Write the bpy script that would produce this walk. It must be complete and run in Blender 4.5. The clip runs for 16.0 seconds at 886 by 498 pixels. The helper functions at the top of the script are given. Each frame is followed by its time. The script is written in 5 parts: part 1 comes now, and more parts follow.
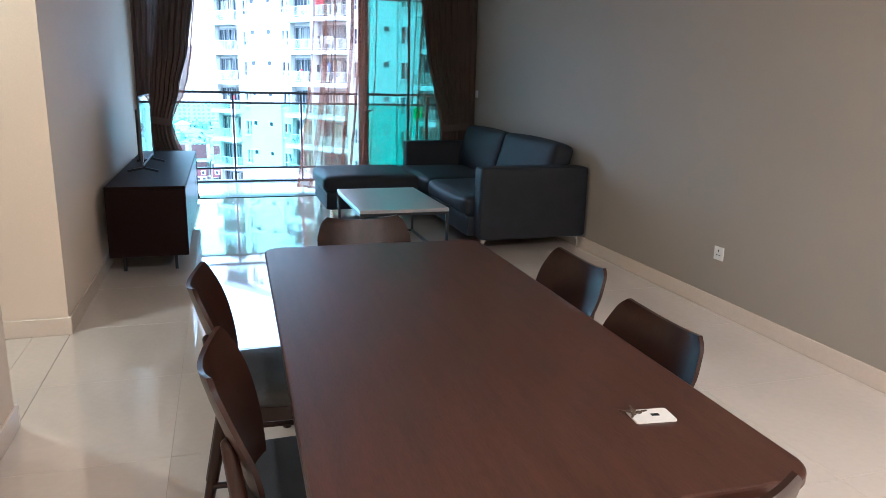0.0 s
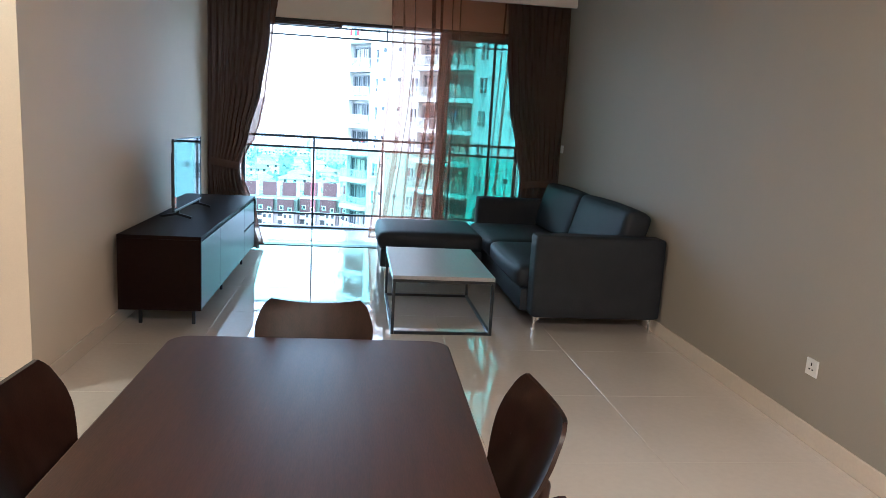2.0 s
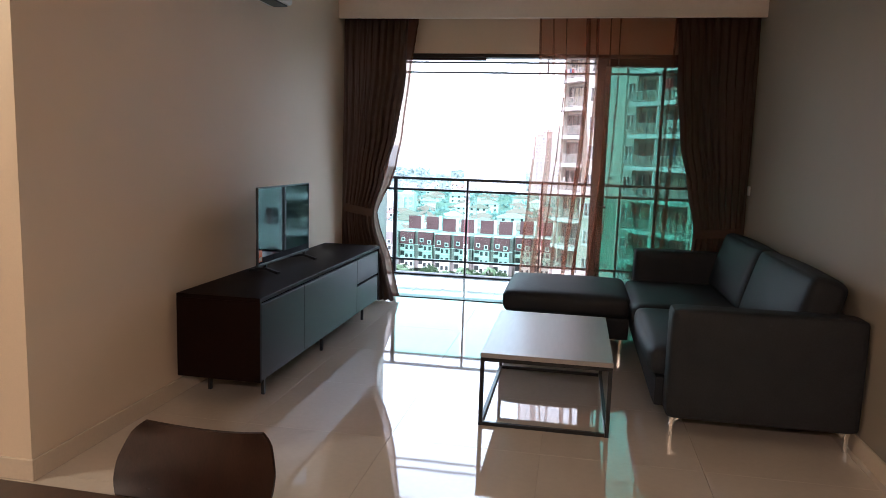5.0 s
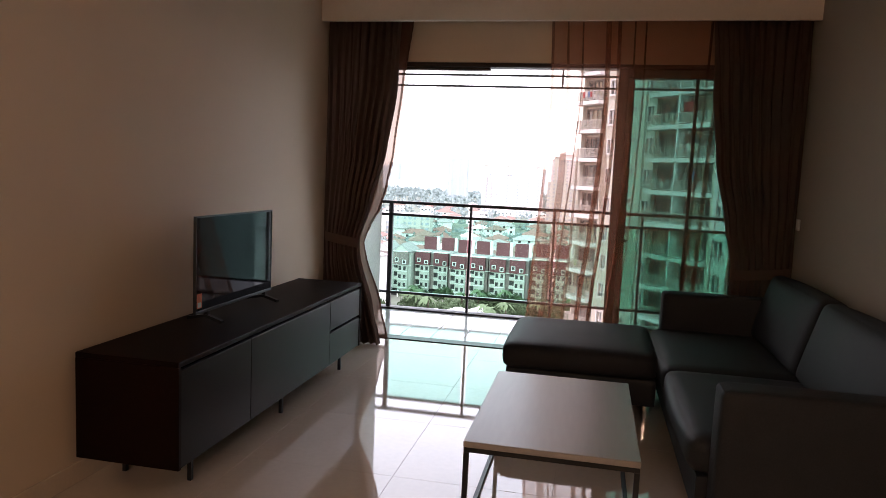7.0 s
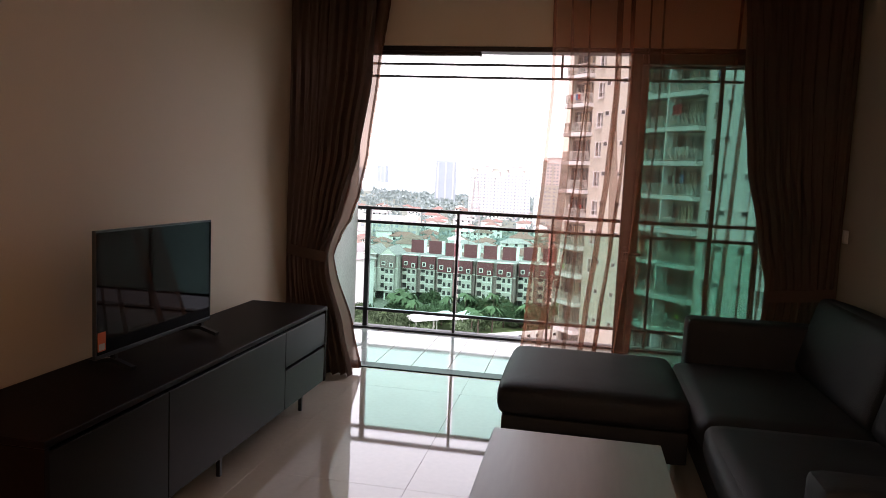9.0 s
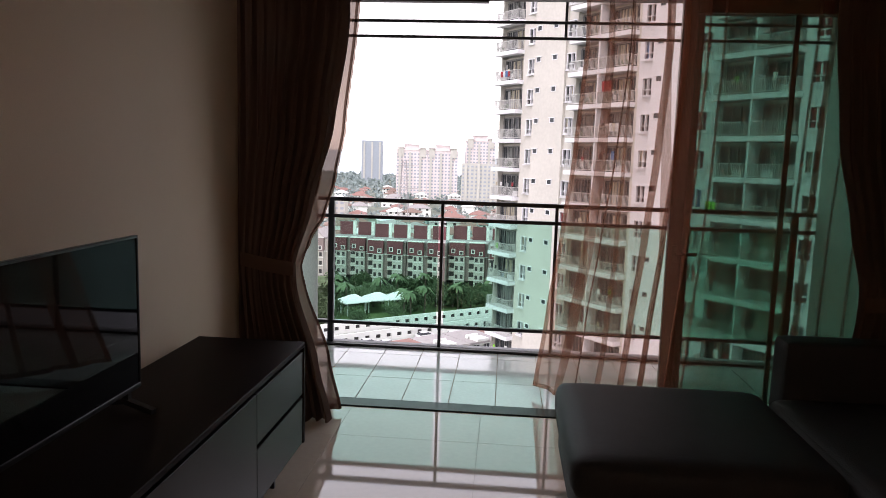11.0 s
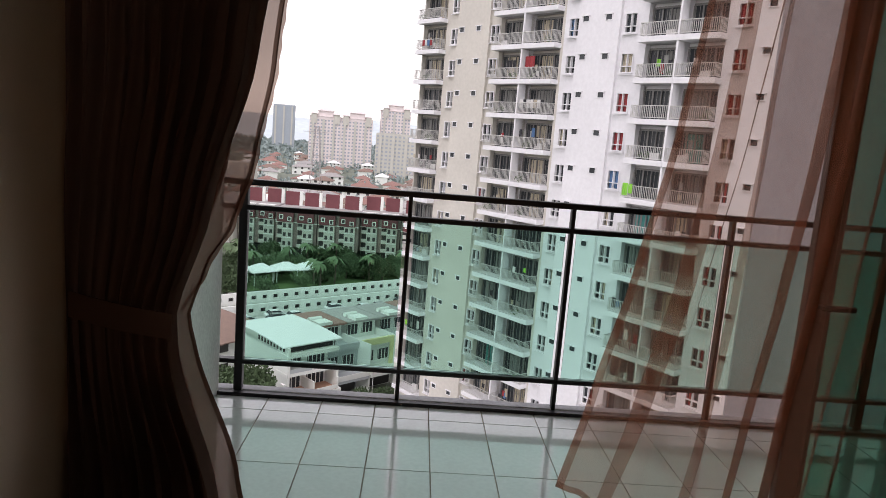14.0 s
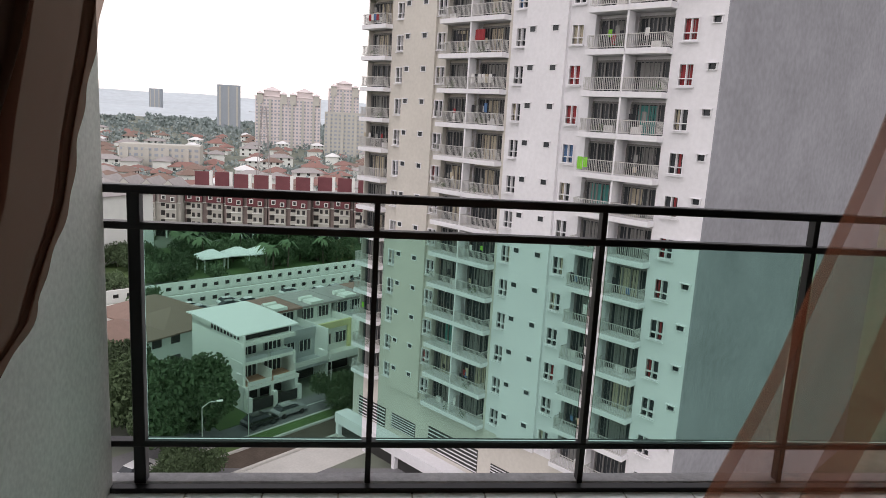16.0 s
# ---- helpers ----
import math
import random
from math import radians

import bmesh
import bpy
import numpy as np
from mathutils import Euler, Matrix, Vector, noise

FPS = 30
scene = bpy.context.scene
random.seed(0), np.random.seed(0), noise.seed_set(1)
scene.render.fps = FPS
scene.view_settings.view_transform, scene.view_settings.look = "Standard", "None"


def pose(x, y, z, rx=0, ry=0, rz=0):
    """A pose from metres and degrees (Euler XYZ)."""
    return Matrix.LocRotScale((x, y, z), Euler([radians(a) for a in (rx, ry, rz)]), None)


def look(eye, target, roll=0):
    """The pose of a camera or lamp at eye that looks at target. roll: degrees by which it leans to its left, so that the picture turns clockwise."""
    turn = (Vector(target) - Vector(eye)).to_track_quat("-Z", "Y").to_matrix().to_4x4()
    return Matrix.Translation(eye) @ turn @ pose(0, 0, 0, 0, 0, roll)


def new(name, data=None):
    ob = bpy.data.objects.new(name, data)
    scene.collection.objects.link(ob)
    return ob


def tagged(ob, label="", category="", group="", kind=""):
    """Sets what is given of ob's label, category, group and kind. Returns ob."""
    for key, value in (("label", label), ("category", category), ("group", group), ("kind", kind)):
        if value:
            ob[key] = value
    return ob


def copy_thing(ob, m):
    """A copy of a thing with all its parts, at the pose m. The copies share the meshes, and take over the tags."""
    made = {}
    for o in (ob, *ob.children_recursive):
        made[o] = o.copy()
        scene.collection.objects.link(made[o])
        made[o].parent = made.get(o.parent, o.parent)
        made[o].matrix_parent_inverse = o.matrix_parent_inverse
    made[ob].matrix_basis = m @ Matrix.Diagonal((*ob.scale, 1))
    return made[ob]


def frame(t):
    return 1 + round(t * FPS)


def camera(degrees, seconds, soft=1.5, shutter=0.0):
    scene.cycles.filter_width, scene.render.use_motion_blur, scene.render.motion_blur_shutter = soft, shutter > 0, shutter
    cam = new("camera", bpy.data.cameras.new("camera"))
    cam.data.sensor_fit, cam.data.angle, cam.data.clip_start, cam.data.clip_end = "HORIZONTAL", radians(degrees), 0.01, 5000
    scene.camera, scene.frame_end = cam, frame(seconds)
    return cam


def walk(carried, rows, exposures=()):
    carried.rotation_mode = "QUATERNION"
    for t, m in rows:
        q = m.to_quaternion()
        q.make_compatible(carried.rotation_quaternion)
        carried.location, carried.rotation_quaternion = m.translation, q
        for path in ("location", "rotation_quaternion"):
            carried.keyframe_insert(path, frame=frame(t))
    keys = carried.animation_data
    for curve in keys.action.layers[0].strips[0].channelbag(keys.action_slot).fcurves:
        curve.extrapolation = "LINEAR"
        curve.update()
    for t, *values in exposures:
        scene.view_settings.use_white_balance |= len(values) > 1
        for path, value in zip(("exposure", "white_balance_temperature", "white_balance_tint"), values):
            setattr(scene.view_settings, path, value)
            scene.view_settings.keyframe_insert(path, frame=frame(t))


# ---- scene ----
cam = camera(64.1, 16.0, soft=0.4)
PATH = [
    (0, (0.818, -8.681, 1.423), (1.398, -6.825, 0.958), 1.3),
    (0.5, (1.039, -8.566, 1.424), (1.493, -6.664, 1.006), 3.4),
    (1, (1.177, -8.41, 1.432), (1.667, -6.511, 1.04), 2.3),
    (1.5, (1.329, -8.227, 1.45), (1.777, -6.312, 1.084), 2.3),
    (2, (1.526, -8.123, 1.473), (1.779, -6.17, 1.124), 3.3),
    (2.5, (1.723, -8.04, 1.478), (1.892, -6.075, 1.144), 3.4),
    (3, (1.821, -7.874, 1.463), (1.967, -5.911, 1.106), 3.0),
    (3.5, (1.892, -7.705, 1.465), (1.894, -5.737, 1.112), 2.7),
    (4, (2.053, -7.532, 1.482), (1.892, -5.562, 1.179), 2.1),
    (6.5, (2.345, -6.43, 1.531), (1.909, -4.493, 1.289), 2.5),
    (7, (2.276, -6.179, 1.533), (1.869, -4.232, 1.322), 2.5),
    (7.5, (2.249, -6.004, 1.533), (1.888, -4.052, 1.29), 0.7),
    (8, (2.268, -5.749, 1.536), (1.816, -3.813, 1.322), 2.8),
    (8.5, (2.267, -5.533, 1.538), (1.803, -3.605, 1.275), 3.6),
    (9, (2.123, -5.297, 1.528), (1.751, -3.343, 1.327), 2.6),
    (11.5, (1.362, -3.904, 1.548), (1.221, -1.926, 1.29), 2.4),
    (12, (1.258, -3.641, 1.57), (1.183, -1.658, 1.322), 2.9),
    (12.5, (1.106, -3.339, 1.554), (1.182, -1.354, 1.315), 2.1),
    (13, (1.036, -3.037, 1.552), (1.146, -1.061, 1.258), 1.8),
    (13.5, (1.054, -2.716, 1.55), (1.087, -0.738, 1.255), 4.6),
    (14, (1.0, -2.413, 1.533), (1.085, -0.441, 1.215), 4.6),
    (14.5, (0.937, -2.122, 1.538), (1.135, -0.167, 1.165), 3.5),
    (15, (0.954, -1.779, 1.541), (1.099, 0.182, 1.177), 3.2),
    (15.5, (0.974, -1.522, 1.54), (1.135, 0.433, 1.151), 4.4),
    (16, (0.93, -1.25, 1.53), (1.147, 0.703, 1.158), 3.2),
]
EXPOSURES = [(0.0, 3.28, 4150, 2), (0.5, 3.35, 4080, 1), (1.0, 3.59, 4180, 2), (1.5, 3.44, 4260, 0), (3.0, 3.27, 4650, 4), (4.0, 3.03, 4830, 7), (6.5, 2.22, 6000, 21), (9.0, 1.87, 6450, 25), (11.5, 1.15, 6450, 24), (13.0, 0.95, 6500, 22), (13.5, 0.74, 6530, 22), (14.2, 0.70, 6580, 21), (15.0, 0.66, 6620, 20), (16.0, 0.32, 6700, 20)]
walk(cam, [(t, look(eye, target, roll)) for t, eye, target, roll in PATH], EXPOSURES)

# ---- world and lights ----
GROUND = -35.0
world = bpy.data.worlds.new("world")
scene.world = world
world.use_nodes = True
wt = world.node_tree
wt.nodes.clear()
sky = wt.nodes.new("ShaderNodeTexSky")
sky.sky_type, sky.sun_disc = "NISHITA", False
sky.sun_elevation, sky.sun_rotation = radians(58), radians(200)
sky.air_density, sky.dust_density, sky.ozone_density = 2.0, 0.4, 1.0
grey = wt.nodes.new("ShaderNodeHueSaturation")
grey.inputs["Saturation"].default_value = 0.12
back = wt.nodes.new("ShaderNodeBackground")
back.inputs["Strength"].default_value = 0.15
wout = wt.nodes.new("ShaderNodeOutputWorld")
wt.links.new(sky.outputs[0], grey.inputs["Color"])
wt.links.new(grey.outputs[0], back.inputs["Color"])
wt.links.new(back.outputs[0], wout.inputs["Surface"])


def lamp(name, kind, m, energy, color, size=0.2):
    d = bpy.data.lights.new(name, kind)
    d.energy, d.color = energy, color
    if kind == "AREA":
        d.shape, d.size = "DISK", size
    ob = new(name, d)
    ob.matrix_world = m
    return ob


# overcast sun, high and behind the building
sun = lamp("sun", "SUN", look((0, 0, 0), (0.18, 0.50, -0.85)), 0.5, (1.0, 0.97, 0.92))
sun.data.angle = radians(20)
# the warm lamps of the flat: one in the corridor, two over the dining end
lamp("corridor_downlight_light", "AREA", look((-0.75, -5.0, 2.90), (-0.75, -5.0, 0)), 2.8, (1.0, 0.85, 0.56), 0.12)
lamp("dining_downlight_light", "AREA", look((1.2, -9.6, 2.90), (1.2, -9.6, 0)), 11, (1.0, 0.72, 0.48), 0.14)
lamp("dining_downlight_light", "AREA", look((2.9, -9.6, 2.90), (2.9, -9.6, 0)), 16, (1.0, 0.69, 0.44), 0.14)


# ---- materials ----
def mat(name, color, rough=0.6, metal=0.0, var=0.12, scale=6.0, bump=0.0, bump_scale=None, fine=60.0, coat=0.0, stretch=None, spec=0.5, rand=0.0):
    """A surface with variation at two scales (broad stains and fine grain) and a fine relief."""
    m = bpy.data.materials.new(name)
    m.use_nodes = True
    nt = m.node_tree
    b = nt.nodes["Principled BSDF"]
    b.inputs["Roughness"].default_value, b.inputs["Metallic"].default_value = rough, metal
    b.inputs["Specular IOR Level"].default_value, b.inputs["Coat Weight"].default_value = spec, coat
    b.inputs["Base Color"].default_value = (*color, 1)
    tc = nt.nodes.new("ShaderNodeTexCoord")
    mp = nt.nodes.new("ShaderNodeMapping")
    mp.inputs["Scale"].default_value = stretch or (1, 1, 1)
    nt.links.new(tc.outputs["Object"], mp.inputs["Vector"])
    if var > 0:
        n1, n2 = nt.nodes.new("ShaderNodeTexNoise"), nt.nodes.new("ShaderNodeTexNoise")
        n1.inputs["Scale"].default_value, n2.inputs["Scale"].default_value = scale, fine
        n1.inputs["Detail"].default_value, n2.inputs["Detail"].default_value = 5, 3
        add = nt.nodes.new("ShaderNodeMath")
        add.operation = "ADD"
        for k, n in ((0, n1), (1, n2)):
            nt.links.new(mp.outputs[0], n.inputs["Vector"])
            nt.links.new(n.outputs["Fac"], add.inputs[k])
        src = add.outputs[0]
        if rand > 0:
            oi = nt.nodes.new("ShaderNodeObjectInfo")
            ra = nt.nodes.new("ShaderNodeMath")
            ra.operation, ra.inputs[1].default_value = "MULTIPLY_ADD", rand
            nt.links.new(oi.outputs["Random"], ra.inputs[0])
            nt.links.new(src, ra.inputs[2])
            src = ra.outputs[0]
        rg = nt.nodes.new("ShaderNodeMapRange")
        rg.inputs["From Min"].default_value, rg.inputs["From Max"].default_value = 0.6, 1.4 + rand
        rg.inputs["To Min"].default_value, rg.inputs["To Max"].default_value = 1 - var, 1 + var
        mx = nt.nodes.new("ShaderNodeMix")
        mx.data_type, mx.blend_type = "RGBA", "MULTIPLY"
        mx.inputs["Factor"].default_value = 1.0
        mx.inputs["A"].default_value = (*color, 1)
        nt.links.new(src, rg.inputs["Value"])
        nt.links.new(rg.outputs[0], mx.inputs["B"])
        nt.links.new(mx.outputs["Result"], b.inputs["Base Color"])
    if bump > 0:
        nb, bp = nt.nodes.new("ShaderNodeTexNoise"), nt.nodes.new("ShaderNodeBump")
        nb.inputs["Scale"].default_value = bump_scale or fine
        nb.inputs["Detail"].default_value = 4
        bp.inputs["Strength"].default_value, bp.inputs["Distance"].default_value = bump, 0.01
        nt.links.new(mp.outputs[0], nb.inputs["Vector"])
        nt.links.new(nb.outputs["Fac"], bp.inputs["Height"])
        nt.links.new(bp.outputs[0], b.inputs["Normal"])
    return m


def glass(name, color, rough=0.0, ior=1.45):
    m = bpy.data.materials.new(name)
    m.use_nodes = True
    b = m.node_tree.nodes["Principled BSDF"]
    b.inputs["Base Color"].default_value = (*color, 1)
    b.inputs["Transmission Weight"].default_value, b.inputs["Roughness"].default_value, b.inputs["IOR"].default_value = 1.0, rough, ior
    return m


def gauze(name, color, cover, through_light=0.55, tint=(1, 1, 1)):
    """Thin woven cloth: light passes straight between the threads, and the threads scatter the rest."""
    m = bpy.data.materials.new(name)
    m.use_nodes = True
    nt = m.node_tree
    nt.nodes.remove(nt.nodes["Principled BSDF"])
    tr, di, tl = (nt.nodes.new("ShaderNodeBsdf" + k) for k in ("Transparent", "Diffuse", "Translucent"))
    di.inputs["Color"].default_value = tl.inputs["Color"].default_value = (*color, 1)
    tr.inputs["Color"].default_value = (*tint, 1)
    half, mix = nt.nodes.new("ShaderNodeMixShader"), nt.nodes.new("ShaderNodeMixShader")
    half.inputs[0].default_value = through_light
    tc, wv = nt.nodes.new("ShaderNodeTexCoord"), nt.nodes.new("ShaderNodeTexNoise")
    wv.inputs["Scale"].default_value = 5
    rg = nt.nodes.new("ShaderNodeMapRange")
    rg.inputs["To Min"].default_value, rg.inputs["To Max"].default_value = cover * 0.95, min(1.0, cover * 1.05)
    nt.links.new(tc.outputs["Object"], wv.inputs["Vector"])
    nt.links.new(wv.outputs["Fac"], rg.inputs["Value"])
    nt.links.new(rg.outputs[0], mix.inputs[0])
    nt.links.new(di.outputs[0], half.inputs[1])
    nt.links.new(tl.outputs[0], half.inputs[2])
    nt.links.new(tr.outputs[0], mix.inputs[1])
    nt.links.new(half.outputs[0], mix.inputs[2])
    nt.links.new(mix.outputs[0], nt.nodes["Material Output"].inputs["Surface"])
    return m


CREAM = mat("cream_wall_paint", (0.745, 0.62, 0.485), 0.65, var=0.05, scale=1.5, bump=0.05, fine=180)
TAUPE = mat("taupe_wall_paint", (0.345, 0.305, 0.248), 0.7, var=0.04, scale=1.5, bump=0.05, fine=180)
CEIL = mat("ceiling_paint", (0.78, 0.74, 0.68), 0.8, var=0.03, scale=1.5)
SKIRT = mat("cream_skirting_tile", (0.68, 0.58, 0.47), 0.25, var=0.05)
TILE = mat("polished_porcelain", (0.66, 0.585, 0.50), 0.035, var=0.05, scale=2.5, fine=30, rand=0.1, spec=1.0, coat=0.7)
GROUT = mat("grout", (0.47, 0.415, 0.35), 0.9, spec=0.1)
BTILE = mat("balcony_tile", (0.86, 0.88, 0.87), 0.10, var=0.10, scale=3.0, fine=40, bump=0.02, rand=0.2, spec=1.0, coat=0.6)
PLASTER = mat("balcony_plaster", (0.70, 0.725, 0.685), 0.8, var=0.20, scale=1.6, bump=0.15, fine=50)
KERB = mat("raw_kerb_concrete", (0.42, 0.42, 0.43), 0.8, var=0.25, scale=9, bump=0.3, fine=45)
BLACK = mat("black_painted_steel", (0.012, 0.012, 0.014), 0.38, metal=0.3, var=0.2, scale=20)
BRONZE = mat("bronze_aluminium", (0.034, 0.024, 0.021), 0.4, metal=0.5, var=0.1, scale=20)
WALNUT = mat("dark_walnut", (0.042, 0.0165, 0.0093), 0.36, var=0.45, scale=5, fine=40, bump=0.04, stretch=(9, 0.8, 9), coat=0.04, spec=0.4)
WALNUT2 = mat("dark_stained_chair_wood", (0.019, 0.0072, 0.0042), 0.36, var=0.4, scale=6, fine=50, bump=0.03, stretch=(6, 6, 0.9), coat=0.06, spec=0.26)
CARCASS = mat("console_wood", (0.0075, 0.0027, 0.0018), 0.48, spec=0.08, var=0.4, scale=5, fine=50, bump=0.03, stretch=(7, 0.8, 7))
FRONT = mat("grey_lacquer_front", (0.0085, 0.0075, 0.0072), 0.28, spec=0.12, var=0.04, scale=4)
SEATC = mat("charcoal_seat_cloth", (0.045, 0.047, 0.046), 0.8, var=0.15, scale=20, bump=0.3, fine=300)
LEATHER = mat("slate_leather", (0.020, 0.0222, 0.0268), 0.60, var=0.18, scale=8, bump=0.18, fine=140, spec=0.22)
CHROME = mat("brushed_chrome", (0.75, 0.75, 0.76), 0.16, metal=1.0, var=0.03)
GREYTOP = mat("grey_coffee_top", (0.30, 0.28, 0.275), 0.32, var=0.08, scale=6, fine=90, stretch=(8, 1, 8), bump=0.02)
SCREEN = mat("tv_screen", (0.004, 0.005, 0.006), 0.03, var=0.0, spec=0.14)
SILVER = mat("silver_bezel", (0.085, 0.088, 0.092), 0.3, metal=0.9, var=0.03)
WHITEP = mat("white_plastic", (0.78, 0.77, 0.74), 0.35, var=0.02)
DRAPE = gauze("taupe_drape_cloth", (0.215, 0.145, 0.115), 0.97, 0.62)
SHEER = gauze("brown_sheer_gauze", (0.44, 0.185, 0.115), 0.44, tint=(0.94, 0.84, 0.78))
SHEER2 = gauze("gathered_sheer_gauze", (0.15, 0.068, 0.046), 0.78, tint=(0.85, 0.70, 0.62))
RAILGLASS = glass("green_rail_glass", (0.46, 0.745, 0.645), 0.0, 1.22)
DOORGLASS = glass("green_door_glass", (0.122, 0.35, 0.272))
ORANGE = mat("orange_sticker", (0.75, 0.16, 0.05), 0.4, var=0.05)
CARD = mat("white_card", (0.58, 0.55, 0.50), 0.4, var=0.03)
KEYM = mat("worn_key_brass", (0.16, 0.12, 0.085), 0.4, metal=0.8, var=0.2)
LAMPW = bpy.data.materials.new("lit_lamp_lens")
LAMPW.use_nodes = True
LAMPW.node_tree.nodes["Principled BSDF"].inputs["Emission Color"].default_value = (1, 0.75, 0.45, 1)
LAMPW.node_tree.nodes["Principled BSDF"].inputs["Emission Strength"].default_value = 4

# outside
TBEIGE = mat("tower_beige_render", (0.55, 0.52, 0.47), 0.85, var=0.10, scale=0.25, fine=3, bump=0.1)
TWHITE = mat("tower_white_render", (0.70, 0.69, 0.71), 0.85, var=0.08, scale=0.25, fine=3, bump=0.1)
TGREY = mat("tower_grey_end_wall", (0.265, 0.265, 0.29), 0.85, var=0.22, scale=0.22, fine=1.6, bump=0.3)
TRAIL = mat("tower_balcony_rail", (0.55, 0.54, 0.52), 0.5, metal=0.3, var=0.1)
TFRAME = mat("balcony_door_grille", (0.20, 0.195, 0.19), 0.6, metal=0.2, var=0.15)
# near-black in place of shade in rooms and recesses; also for dark metal
TDARK = mat("recess_shade_and_dark_metal", (0.032, 0.031, 0.030), 0.6, var=0.3, scale=1.2)
TPANE = mat("tower_window_glass", (0.045, 0.050, 0.055), 0.12, var=0.3, scale=0.8, rand=0.5, spec=0.25)
TCURT = [mat("tower_curtain_" + n, c, 0.85, var=0.15, scale=3, stretch=(6, 6, 0.5)) for n, c in
         (("cream", (0.42, 0.37, 0.28)), ("red", (0.28, 0.035, 0.04)), ("grey", (0.20, 0.20, 0.19)), ("blue", (0.08, 0.16, 0.30)), ("teal", (0.05, 0.22, 0.20)), ("white", (0.62, 0.61, 0.60)), ("lime", (0.22, 0.55, 0.06)), ("dark", (0.03, 0.03, 0.035)))]
ASPHALT = mat("asphalt", (0.16, 0.16, 0.165), 0.9, var=0.18, scale=0.2, fine=4)
PALE = mat("pale_concrete", (0.50, 0.49, 0.46), 0.85, var=0.12, scale=0.4, fine=4)
GRASS = mat("grass", (0.075, 0.13, 0.040), 0.95, var=0.35, scale=0.3, fine=5)
LAND = mat("suburb_ground", (0.16, 0.18, 0.14), 0.95, var=0.4, scale=0.02, fine=0.2)
LEAF = mat("dark_leaves", (0.048, 0.080, 0.032), 0.8, var=0.5, scale=1.0, fine=6, rand=0.4)
LEAF2 = mat("mid_leaves", (0.095, 0.145, 0.070), 0.85, var=0.45, scale=0.6, fine=5, rand=0.4)
# paler and bluer than the near leaves, to stand in for haze
FARLEAF = mat("hazed_woods_leaves", (0.260, 0.315, 0.305), 0.9, var=0.35, scale=0.1, fine=1.5)
EARTH = mat("dark_damp_earth", (0.085, 0.065, 0.050), 0.95, var=0.4, scale=0.5, fine=5, bump=0.2)
BARK = mat("bark", (0.10, 0.075, 0.055), 0.9, var=0.3)
HWHITE = mat("house_white_render", (0.72, 0.74, 0.70), 0.8, var=0.06, scale=0.5)
HYELLOW = mat("house_yellow_render", (0.62, 0.62, 0.33), 0.8, var=0.06, scale=0.5)
HGREY = mat("house_grey_render", (0.40, 0.43, 0.44), 0.8, var=0.06, scale=0.5)
ROOFW = mat("white_sheet_roof", (0.76, 0.77, 0.76), 0.5, var=0.05, scale=0.5)
ROOFB = mat("brown_tile_roof", (0.22, 0.15, 0.12), 0.8, var=0.2, scale=1.0, fine=8, rand=0.4)
ROOFR = mat("terracotta_roof", (0.27, 0.150, 0.125), 0.8, var=0.2, scale=1.0, fine=8, rand=0.4)
ROOFG = mat("grey_roof", (0.34, 0.32, 0.31), 0.8, var=0.2, scale=1.0, fine=8, rand=0.4)
MAROON = mat("maroon_render", (0.155, 0.050, 0.056), 0.85, var=0.2, scale=0.4)
BROWNW = mat("brown_grey_render", (0.24, 0.19, 0.175), 0.85, var=0.1, scale=0.4)
IVORY = mat("ivory_render", (0.50, 0.49, 0.44), 0.85, var=0.08, scale=0.4)
# pinkish and blue-grey renders of the far towers, kept pale in place of haze
PINKT = mat("hazed_pink_render", (0.68, 0.61, 0.60), 0.9, var=0.05, scale=0.05, fine=0.4)
SLATE = mat("hazed_blue_grey_render", (0.34, 0.38, 0.42), 0.9, var=0.05, scale=0.05, fine=0.4)
# wooded hills with distance haze mixed into the base colour
HILL = mat("hazed_hill_woods", (0.54, 0.60, 0.63), 0.95, var=0.12, scale=0.004, fine=0.05)
TERRA = mat("terracotta_deck", (0.45, 0.25, 0.17), 0.8, var=0.1)
CARB = mat("black_car_paint", (0.015, 0.016, 0.018), 0.2, var=0.05, coat=0.5)
CARW = mat("white_car_paint", (0.70, 0.70, 0.70), 0.25, var=0.03, coat=0.5)
CARS = mat("silver_car_paint", (0.38, 0.39, 0.40), 0.25, metal=0.4, var=0.03, coat=0.5)
RUBBER = mat("tyre_rubber", (0.02, 0.02, 0.02), 0.8, var=0.1)
REDP = mat("red_plastic", (0.6, 0.04, 0.04), 0.5, var=0.05)


# ---- mesh helpers ----
def part(name, bm, material, parent=None, label="", smooth=False):
    me = bpy.data.meshes.new(name)
    bm.normal_update()
    bm.to_mesh(me)
    bm.free()
    me.materials.append(material)
    if smooth:
        me.shade_smooth()
        me.set_sharp_from_angle(angle=radians(40))
    ob = new(name, me)
    if parent:
        ob.parent = parent
    return tagged(ob, label)


def again(name, src, parent, place):
    """Another object on the same mesh."""
    ob = new(name, src.data)
    ob.parent = parent
    ob.matrix_basis = place
    return ob


def thing(name, label, category, m=None, group="", kind=""):
    ob = new(name)
    ob.empty_display_size = 0.1
    if m is not None:
        ob.matrix_basis = m
    return tagged(ob, label, category, group, kind)


